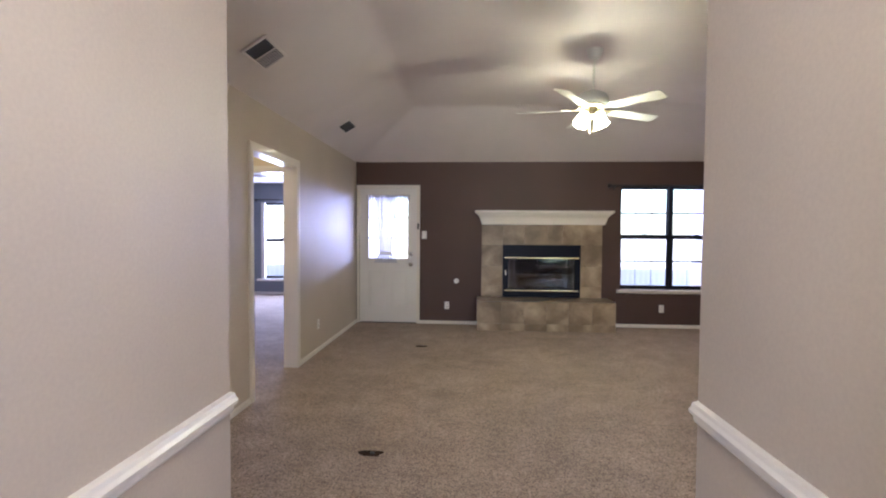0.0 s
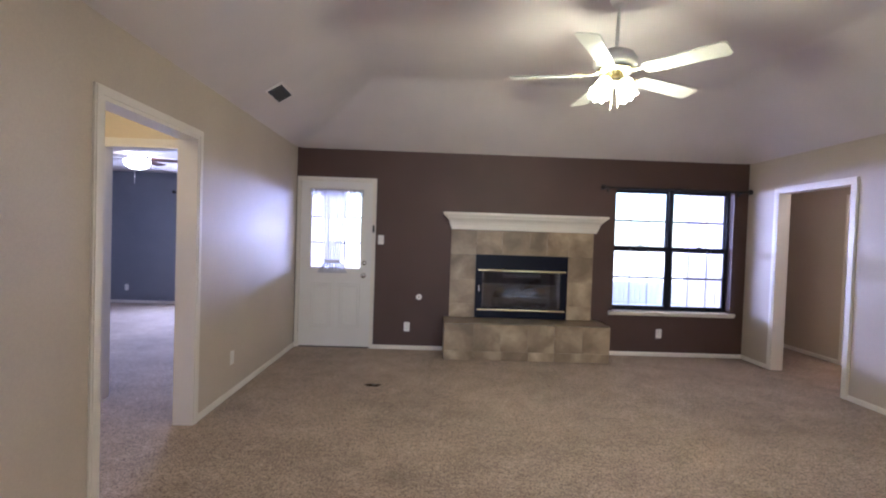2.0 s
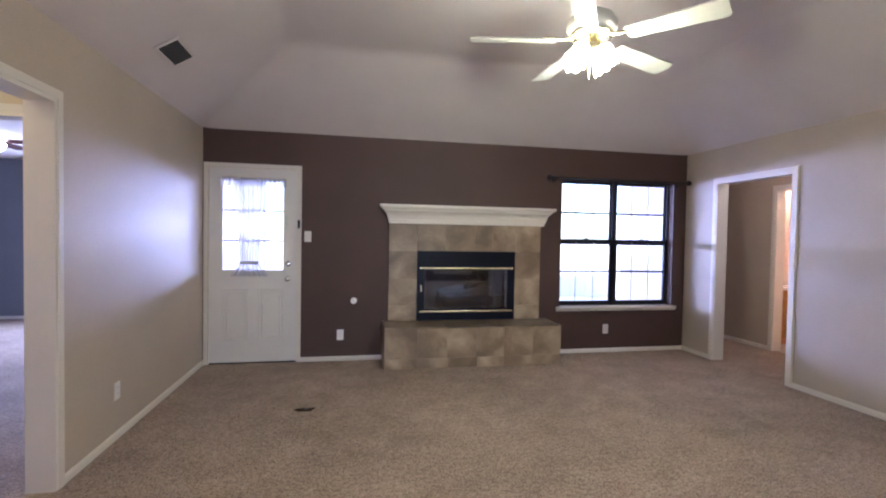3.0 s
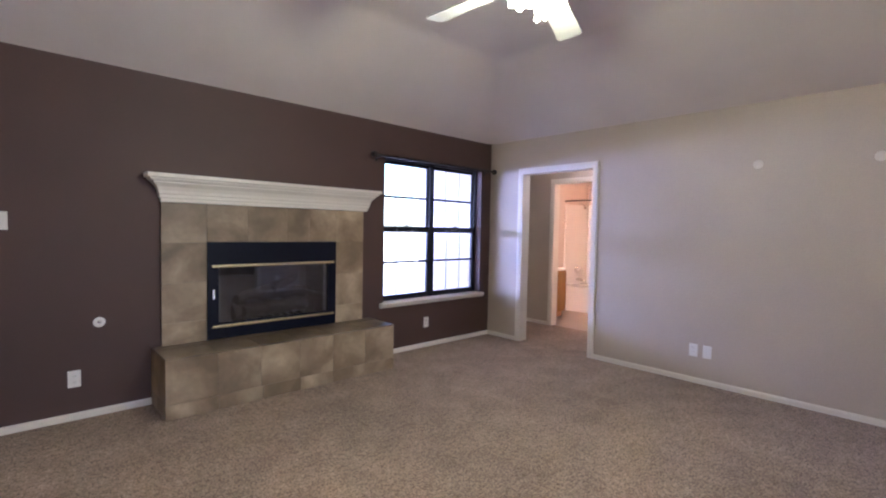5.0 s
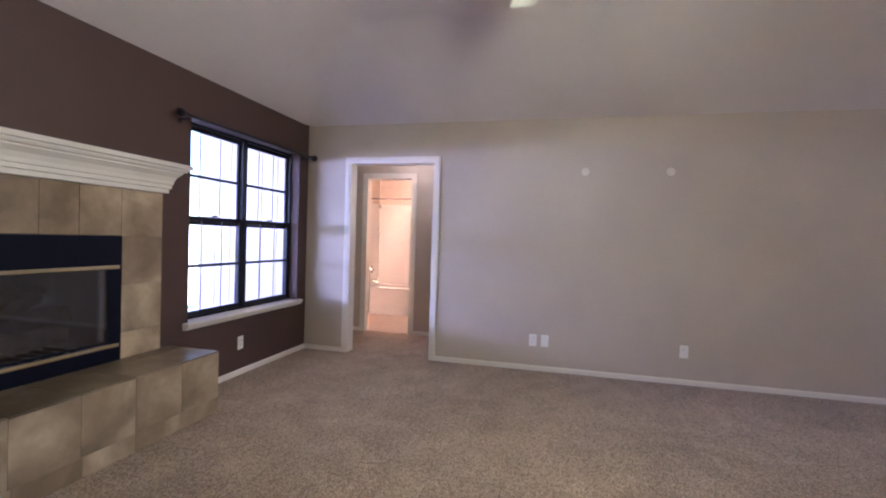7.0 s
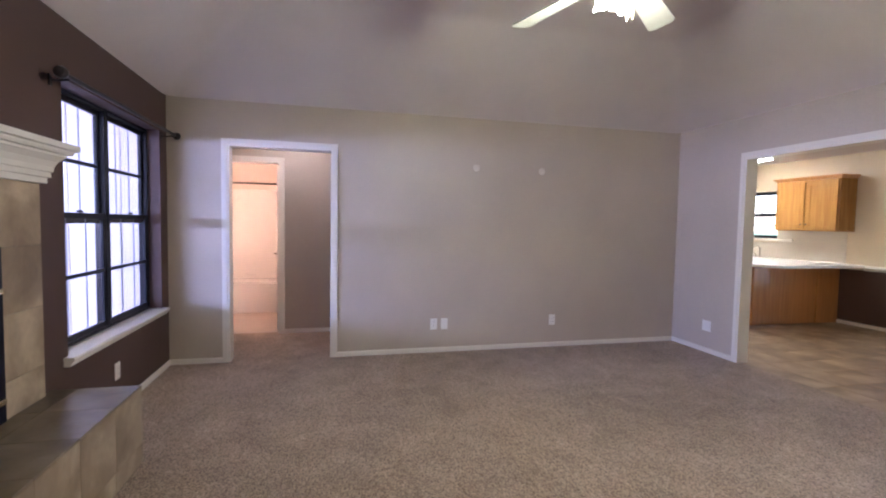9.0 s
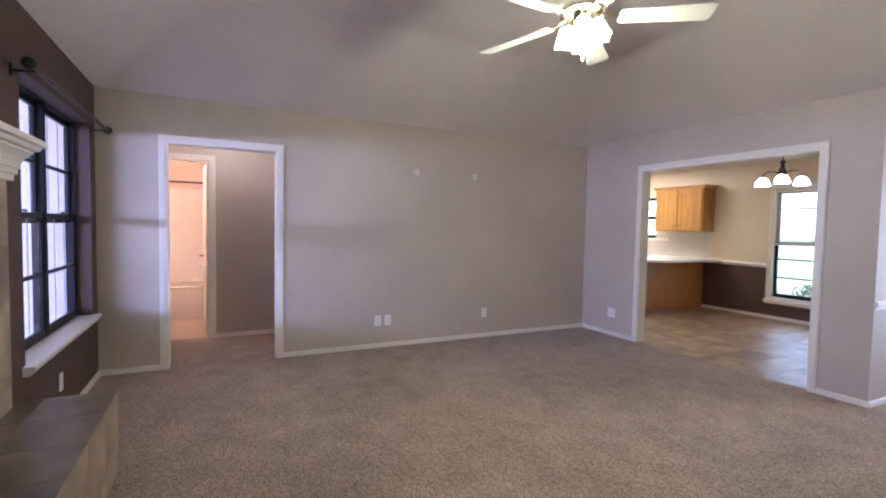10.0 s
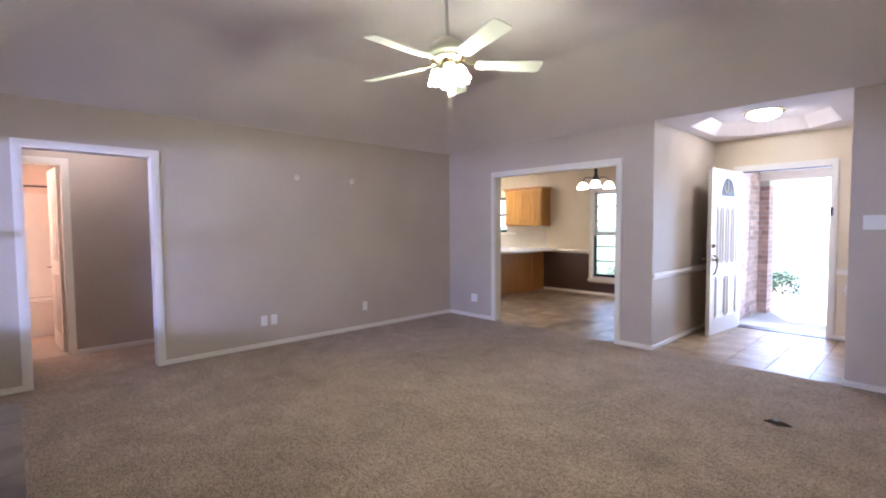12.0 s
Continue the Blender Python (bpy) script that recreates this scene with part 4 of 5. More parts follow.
plate("wall_outlet", (E, 3.13, 0.302), R(-90), "white duplex outlet on the beige wall")
plate("wall_outlet", (3.50, S, 0.29), R(180), "white double cable plate", "cable plate", w=0.118)
plate("wall_outlet", (W, 5.22, 0.32), R(90), "beige outlet on the beige wall")
plate("wall_outlet", (-5.67, 10.05, 0.29), 0, "white outlet on the grey wall")
sw = plate("light_switch", (-0.865, SW, 1.37), R(180), "white triple light switch", "light switch", w=0.164)
jack = thing("cable_jack", (-0.103, N, 0.660), "round white cable jack with a chrome connector", "cable jack")
part("plate", lathe(bmesh.new(), [(0.036, 0.0), (0.034, -0.005), (0.022, -0.007), (0.020, -0.004)], 20, (0, 0, 0), "y"), PLASTIC, jack, smooth=True)
part("connector", lathe(bmesh.new(), [(0.012, -0.003), (0.012, -0.010), (0.006, -0.010), (0.006, -0.022)], 12, (0, 0, 0), "y"), CHROME, jack)
for y, z in ((4.052, 1.950), (3.302, 1.945)):
    s = thing("filler_patch", (E, y, z), "pale round patch of dried wall filler", "wall patch", "wall patches")
    bm = lathe(bmesh.new(), [(0.038, -0.0005), (0.034, -0.0025), (0.02, -0.004), (0.004, -0.004)], 16, (0, 0, 0), "x")
    part("patch", bm, PATCHMAT, s, smooth=True)

# floor boxes in the carpet
for x, y in ((-0.49, 2.79), (-0.472, 5.552)):
    f = thing("floor_box", (x, y, 0), "worn brown cable hole in the carpet", "floor outlet", "floor boxes")
    bm = bmesh.new()
    outer = [bm.verts.new((0.075 * math.cos(a) * (1 + 0.22 * math.sin(3 * a + x)), 0.050 * math.sin(a) * (1 + 0.25 * math.cos(2 * a)), 0.004)) for a in np.linspace(0, 2 * math.pi, 25)[:-1]]
    inner = [bm.verts.new((v.co.x * 0.45, v.co.y * 0.45 - 0.01, 0.010)) for v in outer]
    low = [bm.verts.new((v.co.x * 0.4, v.co.y * 0.4, 0.002)) for v in outer]
    for a_, b_ in ((outer, inner), (inner, low)):
        for i in range(24):
            bm.faces.new((a_[i], a_[(i + 1) % 24], b_[(i + 1) % 24], b_[i]))
    bm.faces.new(low)
    part("plate", bm, STAINMAT, f)
    part("cap", lathe(bmesh.new(), [(0.016, 0.003), (0.016, 0.012), (0.010, 0.014)], 12, (0.01, -0.005, 0)), DARKMETAL, f)


# ---- ceiling vents ----
VENTPALE = surface("grey_louvre_paint", (0.50, 0.46, 0.47), 0.5, var=0.08)
# near-black louvres for the second register
VENTDARK = surface("near_black_louvre", (0.05, 0.048, 0.046), 0.6, var=0.1)

def vent(at, rot, w, h, label, half=False):
    v = thing("ceiling_vent", at, label, "air vent", "ceiling vents")
    v.rotation_euler = rot
    bm = bmesh.new()
    for b in ((-w / 2, w / 2, -h / 2, -h / 2 + 0.022), (-w / 2, w / 2, h / 2 - 0.022, h / 2), (-w / 2, -w / 2 + 0.022, -h / 2 + 0.022, h / 2 - 0.022), (w / 2 - 0.022, w / 2, -h / 2 + 0.022, h / 2 - 0.022)):
        box(bm, b[0], b[1], b[2], b[3], -0.012, 0.0)
    part("frame", bevel(bm, 0.003, 1), CEIL, v)
    # flat black sheet in place of the shaded duct opening
    part("backing", box(bmesh.new(), -w / 2 + 0.02, w / 2 - 0.02, -h / 2 + 0.02, h / 2 - 0.02, -0.0015, 0.0), DARKPLASTIC, v)
    if half:
        part("divider", box(bmesh.new(), 0.002, 0.008, -h / 2 + 0.022, h / 2 - 0.022, -0.010, -0.002), CEIL, v)
        k = 9
        me = mesh_of("louvre", rbox(0.009, w / 2 - 0.023, -0.006, 0.006, -0.0008, 0.0008, 0.0004, 1), VENTPALE)
        for i in range(k):
            o = new("louvre", me)
            o.parent, o.location, o.rotation_euler = v, (0, -h / 2 + 0.034 + i * (h - 0.068) / (k - 1), -0.007), (R(20), 0, 0)
        return v
    n = int((w - 0.05) / 0.028)
    me = mesh_of("louvre", rbox(-0.008, 0.008, -h / 2 + 0.023, h / 2 - 0.023, -0.0008, 0.0008, 0.0004, 1), VENTDARK)
    for i in range(n):
        o = new("louvre", me)
        o.parent, o.location, o.rotation_euler = v, (-w / 2 + 0.036 + i * (w - 0.072) / (n - 1), 0, -0.009), (0, R(72), 0)
    return v


slope = math.atan2(ZF - H, FX0 - W)
for y, x, w, h, half in ((3.18, -1.34, 0.36, 0.21, True), (5.36, -1.35, 0.34, 0.18, False)):
    z = H + (x - W) * math.tan(slope)
    vent((x + 0.004, y, z - 0.005), (0, 0, 0), w, h, "white steel ceiling register, its louvres half closed" if half else "white steel ceiling register with dark louvres", half)
    bpy.context.view_layer.update()
for o in bpy.data.objects:
    if o.name.startswith("ceiling_vent"):
        o.rotation_euler = (Matrix.Rotation(-slope, 3, "Y") @ Matrix.Rotation(R(90), 3, "Z")).to_euler()


# ---- fans and lamps ----
def blade(r0, r1, w0, w1, th=0.006):
    bm = bmesh.new()
    n = 10
    outline = [(r0, -w0 / 2 + 0.012), (r0 + 0.012, -w0 / 2)] + [(r0 + (r1 - 0.03 - r0) * i / n, -(w0 + (w1 - w0) * i / n) / 2) for i in range(1, n + 1)]
    outline += [(r1 - 0.03 + 0.03 * math.sin(a), -w1 / 2 + 0.03 * (1 - math.cos(a))) for a in (0.4, 0.8, 1.2, 1.57)]
    outline += [(x, -y) for x, y in reversed(outline)]
    lo = [bm.verts.new((x, y, -th / 2)) for x, y in outline]
    hi = [bm.verts.new((x, y, th / 2)) for x, y in outline]
    bm.faces.new(lo)
    bm.faces.new(hi)
    for i in range(len(lo)):
        bm.faces.new((lo[i], lo[(i + 1) % len(lo)], hi[(i + 1) % len(lo)], hi[i]))
    bmesh.ops.rotate(bm, verts=bm.verts[:], matrix=Matrix.Rotation(R(-12), 3, "X"))
    return bm


def tulip(n=28, s=1.0):
    """A frosted tulip shade hanging open downwards with a waved rim."""
    bm = bmesh.new()
    prof = [(0.018, 0.0), (0.030, -0.008), (0.040, -0.030), (0.046, -0.060), (0.052, -0.085), (0.064, -0.105)]
    rings = []
    for k, (r, h) in enumerate(prof):
        f = max(0, k - 3) / 2
        rings.append([bm.verts.new((s * r * (1 + 0.09 * f * math.cos(8 * a)) * math.cos(a), s * r * (1 + 0.09 * f * math.cos(8 * a)) * math.sin(a), s * (h - 0.006 * f * math.cos(8 * a)))) for a in np.linspace(0, 2 * math.pi, n + 1)[:-1]])
    for a, b in zip(rings, rings[1:]):
        for i in range(n):
            bm.faces.new((a[i], a[(i + 1) % n], b[(i + 1) % n], b[i]))
    bm.faces.new(rings[0])
    bmesh.ops.solidify(bm, geom=bm.faces[:], thickness=0.003)
    return bm


FCX, FCY = 1.219, 4.268
fan = thing("ceiling_fan", (FCX, FCY, 2.373), "white five-blade ceiling fan with brass trim and four lit tulip shades", "ceiling fan")
zt = ZF - 2.373
part("canopy", lathe(bmesh.new(), [(0.010, zt - 0.085), (0.045, zt - 0.080), (0.062, zt - 0.050), (0.070, zt - 0.012), (0.070, zt)], 24), FANWHITE, fan, smooth=True)
part("downrod", tube(bmesh.new(), [(0, 0, 0.30), (0, 0, zt - 0.075)], 0.011, 12), FANWHITE, fan, smooth=True)
part("motor_housing", lathe(bmesh.new(), [(0.03, 0.305), (0.075, 0.298), (0.115, 0.275), (0.138, 0.240), (0.140, 0.205), (0.125, 0.185), (0.10, 0.178)], 32), FANWHITE, fan, "white rounded motor housing", smooth=True)
part("motor_ring", lathe(bmesh.new(), [(0.10, 0.178), (0.118, 0.172), (0.118, 0.160), (0.090, 0.148), (0.06, 0.146)], 32), BRASS, fan, "polished brass ring", smooth=True)
part("switch_housing", lathe(bmesh.new(), [(0.055, 0.147), (0.058, 0.120), (0.066, 0.105), (0.066, 0.085), (0.045, 0.065), (0.02, 0.058)], 24), BRASS, fan, smooth=True)
for k in range(5):
    a = R(20.3 + 72 * k)
    bl = part("blade", blade(0.20, 0.685, 0.105, 0.142), FANWHITE, fan, "white blade", at=(0, 0, 0.138), turn=(0, 0, a))
    bm = tube(bmesh.new(), [(0.085, 0, 0.165), (0.13, 0, 0.150), (0.17, 0.0, 0.146), (0.22, 0, 0.148)], 0.008, 8)
    box(bm, 0.20, 0.27, -0.030, 0.030, 0.1445, 0.148)
    part("blade_arm", bm, BRASS, fan, "brass blade bracket", turn=(0, 0, a))
for k in range(4):
    a = R(40 + 90 * k)
    c, s = math.cos(a), math.sin(a)
    arm = part("lamp_arm", tube(bmesh.new(), [(0.05 * c, 0.05 * s, 0.095), (0.075 * c, 0.075 * s, 0.108), (0.095 * c, 0.095 * s, 0.098), (0.10 * c, 0.10 * s, 0.085)], 0.008, 8), BRASS, fan, smooth=True)
    part("shade", tulip(s=1.0), FANGLASS, fan, "lit frosted tulip shade", at=(0.085 * c, 0.085 * s, 0.105), turn=(R(28) * -s, R(28) * -c * -1 * -1, 0), smooth=True)
for x, l in ((-0.02, 0.09), (0.025, 0.075)):
    part("pull_chain", tube(bmesh.new(), [(x, -0.03, 0.06), (x, -0.03, -l)], 0.0022, 6), BRASS, fan)
fan.matrix_world = Matrix.Translation((FCX, FCY, ZF - 0.003)) @ Matrix.Rotation(R(2.0), 4, "Y") @ Matrix.Translation((0, 0, -zt))
lamp = bpy.data.lights.new("fan_bulbs", "POINT")
lamp.energy, lamp.color, lamp.shadow_soft_size = 13.0, WARM, 0.07
new("fan_bulbs", lamp).location = (FCX, FCY, 2.33)

bfan = thing("ceiling_fan", (-4.23, 8.0, H), "dark cherry bedroom fan with a lit white bowl", "ceiling fan")
part("motor", lathe(bmesh.new(), [(0.09, 0.0), (0.11, -0.02), (0.11, -0.07), (0.08, -0.09)], 24, (0, 0, 0)), FANWHITE, bfan, smooth=True)
part("bowl", lathe(bmesh.new(), [(0.05, -0.075), (0.15, -0.085), (0.17, -0.11), (0.15, -0.16), (0.09, -0.20), (0.02, -0.215)], 24, (0, 0, 0)), glow_material("lit_bedroom_bowl", (1.0, 0.97, 0.92), 4.0), bfan, "lit frosted bowl", smooth=True)
for k in range(5):
    part("blade", blade(0.13, 0.66, 0.11, 0.14), DARKWOOD, bfan, "dark cherry blade", at=(0, 0, -0.06), turn=(0, 0, R(20 + 72 * k)))
part("pull_chain", tube(bmesh.new(), [(0, -0.05, -0.19), (0, -0.05, -0.42)], 0.004, 6), PLASTIC, bfan)

dome = thing("entry_light", ((OX0 + OX1) / 2, (OY0 + OY1) / 2, H + 0.14), "lit flush-mount dome with a brushed ring", "ceiling light")
part("ring", lathe(bmesh.new(), [(0.10, 0), (0.185, -0.004), (0.195, -0.018), (0.19, -0.030), (0.16, -0.036)], 32), BRASS, dome, smooth=True)
part("bowl", lathe(bmesh.new(), [(0.158, -0.025), (0.15, -0.055), (0.11, -0.085), (0.05, -0.102), (0.01, -0.106)], 32), DOMEGLASS, dome, "lit alabaster bowl", smooth=True)

ch = thing("chandelier", (2.45, -0.1, H - 0.03), "dark bronze three-arm chandelier with lit white bell shades", "chandelier")
part("canopy", lathe(bmesh.new(), [(0.06, 0.03), (0.055, 0.01), (0.02, -0.002)], 20), DARKMETAL, ch, smooth=True)
part("stem", tube(bmesh.new(), [(0, 0, 0.0), (0, 0, -0.22)], 0.008, 8), DARKMETAL, ch)
part("column", lathe(bmesh.new(), [(0.01, -0.20), (0.03, -0.22), (0.018, -0.27), (0.04, -0.33), (0.05, -0.37), (0.025, -0.42), (0.008, -0.45)], 16), DARKMETAL, ch, smooth=True)
for k in range(3):
    a = R(118 + 120 * k)
    c, s = math.cos(a), math.sin(a)
    part("arm", tube(bmesh.new(), [(0.03 * c, 0.03 * s, -0.36), (0.10 * c, 0.10 * s, -0.33), (0.18 * c, 0.18 * s, -0.33), (0.225 * c, 0.225 * s, -0.37), (0.225 * c, 0.225 * s, -0.405)], 0.008, 8), DARKMETAL, ch, smooth=True)
    part("shade", lathe(bmesh.new(), [(0.025, 0), (0.055, -0.02), (0.072, -0.055), (0.086, -0.10), (0.084, -0.101), (0.03, -0.06)], 20), CHANDGLASS, ch, "lit frosted bell shade", at=(0.225 * c, 0.225 * s, -0.40), smooth=True)

kl = thing("kitchen_light", (5.44, -0.62, H), "lit square kitchen ceiling light", "ceiling light")
part("frame", rbox(-0.62, 0.62, -0.20, 0.20, -0.05, 0.0, 0.006), WHITE, kl)
part("lens", rbox(-0.58, 0.58, -0.16, 0.16, -0.085, -0.051, 0.01), CANGLOW, kl)
# no hall fixture is known; glowing dome added out of view to brighten it
hl = thing("hall_light", (4.58, 6.0, H), "small unseen dome that fills the hall with light", "ceiling light")
part("bowl", lathe(bmesh.new(), [(0.12, 0), (0.12, -0.02), (0.10, -0.06), (0.03, -0.09)], 24), glow_material("hall_fill_glow", (1.0, 0.80, 0.68), 9.0), hl, smooth=True)
# added glowing dome, out of view, lights the vestibule jambs yellow
vl = thing("vestibule_light", (-2.3, 4.2, H), "small unseen dome that adds light to the vestibule", "ceiling light")
part("bowl", lathe(bmesh.new(), [(0.12, 0), (0.12, -0.02), (0.10, -0.06), (0.03, -0.09)], 24), glow_material("vestibule_fill_glow", (1.0, 0.80, 0.44), 6.0), vl, smooth=True)
bl = thing("bath_light", (5.65, 7.45, 2.05), "lit three-globe vanity light", "wall light")
part("backplate", rbox(-0.28, 0.28, -0.03, -0.001, -0.05, 0.05, 0.005), CHROME, bl)
for x in (-0.19, 0, 0.19):
    bm = bmesh.new()
    bmesh.ops.create_uvsphere(bm, u_segments=20, v_segments=12, radius=0.06)
    part("globe", bm, BATHGLOW, bl, at=(x, -0.085, 0), smooth=True)

# ---- bathroom ----
tub = thing("bathtub", (6.88, 6.7, 0), "white enamelled alcove bathtub", "bathtub")
bm = bmesh.new()
TX0, TX1, TY0, TY1, TZ = -0.375, 0.379, -0.77, 0.749, 0.42
for b in ((TX0, TX0 + 0.07, TY0, TY1, 0, TZ), (TX1 - 0.07, TX1, TY0, TY1, 0.0, TZ), (TX0 + 0.07, TX1 - 0.07, TY0, TY0 + 0.09, 0, TZ),
          (TX0 + 0.07, TX1 - 0.07, TY1 - 0.09, TY1, 0, TZ), (TX0 + 0.07, TX1 - 0.07, TY0 + 0.09, TY1 - 0.09, 0, 0.10)):
    box(bm, *b)
part("tub_body", bm, ENAMEL, tub)
part("rim", rbox(TX0 - 0.012, TX0 + 0.08, TY0, TY1, TZ, TZ + 0.018, 0.008), ENAMEL, tub)
sur = thing("tub_surround", (6.88, 6.7, TZ), "white moulded tub wall surround", "tub surround")
part("panel", rbox(0.355, 0.379, -0.77, 0.725, 0.001, 1.42, 0.006), ENAMEL, sur)
part("panel", rbox(-0.375, 0.379, 0.727, 0.749, 0.001, 1.42, 0.006), ENAMEL, sur)
part("ledge", rbox(0.362, 0.379, -0.77, 0.725, 1.421, 1.432, 0.004), ENAMEL, sur)
part("soap_dish", rbox(0.30, 0.354, 0.02, 0.18, 0.06, 0.075, 0.005), ENAMEL, sur)
srod = thing("shower_rod", (6.50, 6.4, 1.89), "thin dark shower curtain rod", "shower rod")
part("rod", tube(bmesh.new(), [(0, -1.08, 0), (0, 1.05, 0)], 0.0115, 12), DARKMETAL, srod, smooth=True)
sh = thing("shower_set", (6.90, 7.425, 1.80), "chrome shower head with valve and tub spout", "shower fittings")
part("shower_arm", tube(bmesh.new(), [(0, 0.0, 0.06), (0, -0.07, 0.06), (0, -0.12, 0.02)], 0.009, 8), CHROME, sh, smooth=True)
part("shower_head", lathe(bmesh.new(), [(0.012, 0.02), (0.02, 0.0), (0.036, -0.03), (0.03, -0.034)], 16, (0, -0.13, 0)), CHROME, sh, smooth=True)
part("valve", lathe(bmesh.new(), [(0.07, 0), (0.068, -0.008), (0.025, -0.014), (0.022, -0.05), (0.03, -0.06)], 20, (0, 0, -1.10), "y"), CHROME, sh, smooth=True)
part("spout", tube(bmesh.new(), [(0, 0, -1.29), (0, -0.10, -1.29), (0, -0.14, -1.31)], 0.024, 12), CHROME, sh, smooth=True)
van = thing("bath_vanity", (5.62, 7.25, 0), "wooden bathroom vanity with a white top", "vanity")
part("body", rbox(-0.349, 0.349, -0.19, 0.199, 0.09, 0.74, 0.003), OAK, van)
part("toe_kick", box(bmesh.new(), -0.345, 0.345, -0.13, 0.19, -0.002, 0.0895), OAKDARK, van)
part("top", rbox(-0.349, 0.36, -0.21, 0.199, 0.741, 0.775, 0.006), ENAMEL, van)
for x in (-0.175, 0.175):
    d = part("door", rbox(x - 0.155, x + 0.155, -0.208, -0.191, 0.12, 0.70, 0.004), OAK, van)
    part("pull", lathe(bmesh.new(), [(0.006, 0), (0.006, -0.014), (0.013, -0.02), (0.006, -0.026)], 12, (x + (0.12 if x < 0 else -0.12), -0.208, 0.62), "y"), CHROME, d)

# ---- kitchen ----
CH = 0.875
pen = thing("kitchen_peninsula", (4.85, -0.98, 0), "honey oak base cabinet run with a plain panelled back", "base cabinet")
part("body", rbox(-0.30, 0.33, -0.765, 0.78, 0.0, CH - 0.040, 0.003), OAKDARK, pen)
part("back_panel", rbox(-0.312, -0.301, -0.35, 0.775, 0.02, CH - 0.06, 0.002), OAKDARK, pen, "honey oak back panel")
part("end_panel", rbox(-0.318, -0.301, -0.765, -0.36, 0.0, CH - 0.05, 0.002), OAKDARK, pen, "honey oak end panel")
run2 = thing("kitchen_base_cabinet", (6.09, K + 0.31, 0), "honey oak base cabinets under the window", "base cabinet")
part("body", rbox(-0.90, 0.905, -0.308, 0.28, 0.0, CH - 0.040, 0.003), OAKDARK, run2)
for i in range(4):
    x = -0.68 + i * 0.44
    part("door", rbox(x - 0.19, x + 0.19, 0.281, 0.30, 0.12, 0.62, 0.004), OAK, run2)
    part("drawer", rbox(x - 0.19, x + 0.19, 0.281, 0.30, 0.66, 0.80, 0.004), OAK, run2)
bm = bmesh.new()
outline = [(4.20, K + 0.002), (6.99, K + 0.002), (6.99, K + 0.63), (5.22, K + 0.63), (5.22, -0.16), (4.36, -0.16), (4.20, -0.32)]
lo = [bm.verts.new((x - 4.9, y + 1, 0)) for x, y in outline]
hi = [bm.verts.new((x - 4.9, y + 1, 0.038)) for x, y in outline]
bm.faces.new(lo)
bm.faces.new(hi)
for i in range(len(lo)):
    bm.faces.new((lo[i], lo[(i + 1) % len(lo)], hi[(i + 1) % len(lo)], hi[i]))
wt = thing("worktop", (4.9, -1, CH - 0.039), "white laminate worktop with an overhang", "worktop")
part("slab", bevel(bm, 0.005, 2), COUNTER, wt)
bs = thing("backsplash", (5.7, K, CH), "cream laminate backsplash behind the worktop", "backsplash")
part("strip", rbox(-1.24, -0.16, 0.001, 0.012, 0.0, 0.484, 0.002), SPLASH, bs)
part("strip", rbox(-0.159, 1.29, 0.001, 0.012, 0.0, 0.26, 0.002), SPLASH, bs)
fa = thing("kitchen_faucet", (5.75, K + 0.12, CH), "chrome kitchen faucet on the worktop", "faucet")
part("spout", tube(bmesh.new(), [(0, 0, 0), (0, 0, 0.16), (0, 0.05, 0.20), (0, 0.14, 0.18), (0, 0.17, 0.14)], 0.012, 10), CHROME, fa, smooth=True)
part("handle", tube(bmesh.new(), [(0.08, 0, 0), (0.08, 0, 0.05), (0.12, 0.02, 0.08)], 0.009, 8), CHROME, fa, smooth=True)

uc = thing("wall_cabinet", (4.855, K, 1.340), "honey oak wall cabinet with two doors and a crown", "wall cabinet")
part("body", rbox(-0.485, 0.485, 0.001, 0.305, 0.0, 0.765, 0.003), OAK, uc)
for x0, x1 in ((-0.465, -0.008), (0.008, 0.465)):
    bm = bmesh.new()
    for b in ((x0, x1, 0.02, 0.085), (x0, x1, 0.68, 0.745), (x0, x0 + 0.065, 0.085, 0.68), (x1 - 0.065, x1, 0.085, 0.68)):
        box(bm, b[0], b[1], 0.306, 0.326, b[2], b[3])
    d = part("door", bevel(bm, 0.003, 1), OAK, uc, "honey oak framed door")
    part("field", rbox(x0 + 0.064, x1 - 0.064, 0.306, 0.316, 0.084, 0.681, 0.002, 1), OAK, d)
    kx = x1 - 0.03 if x0 < 0 and x1 < 0.1 else x0 + 0.03
    part("pull", lathe(bmesh.new(), [(0.005, 0), (0.005, 0.014), (0.012, 0.02), (0.005, 0.026)], 12, (kx, 0.326, 0.10), "y"), DARKMETAL, d)
bm = bmesh.new()
crown = [(0, 0), (0.008, 0), (0.018, 0.018), (0.036, 0.032), (0.040, 0.048), (0, 0.048)]
rr = []
for sx, x in ((-1, -0.485), (1, 0.485)):
    rr.append([bm.verts.new((x + sx * u, 0.002, 0.766 + h)) for u, h in crown])
    rr.append([bm.verts.new((x + sx * u, 0.305 + u, 0.766 + h)) for u, h in crown])
for a_, b_ in ((rr[0], rr[1]), (rr[1], rr[3]), (rr[3], rr[2])):
    for i in range(1, 5):
        bm.faces.new((a_[i], a_[i + 1], b_[i + 1], b_[i]))
bm.faces.new((rr[0][4], rr[1][4], rr[3][4], rr[2][4]))
bm.faces.new((rr[0][1], rr[1][1], rr[3][1], rr[2][1]))
part("crown", bm, OAKDARK, uc)

# ---- outdoors ----
GZ = -0.12
bm = bmesh.new()
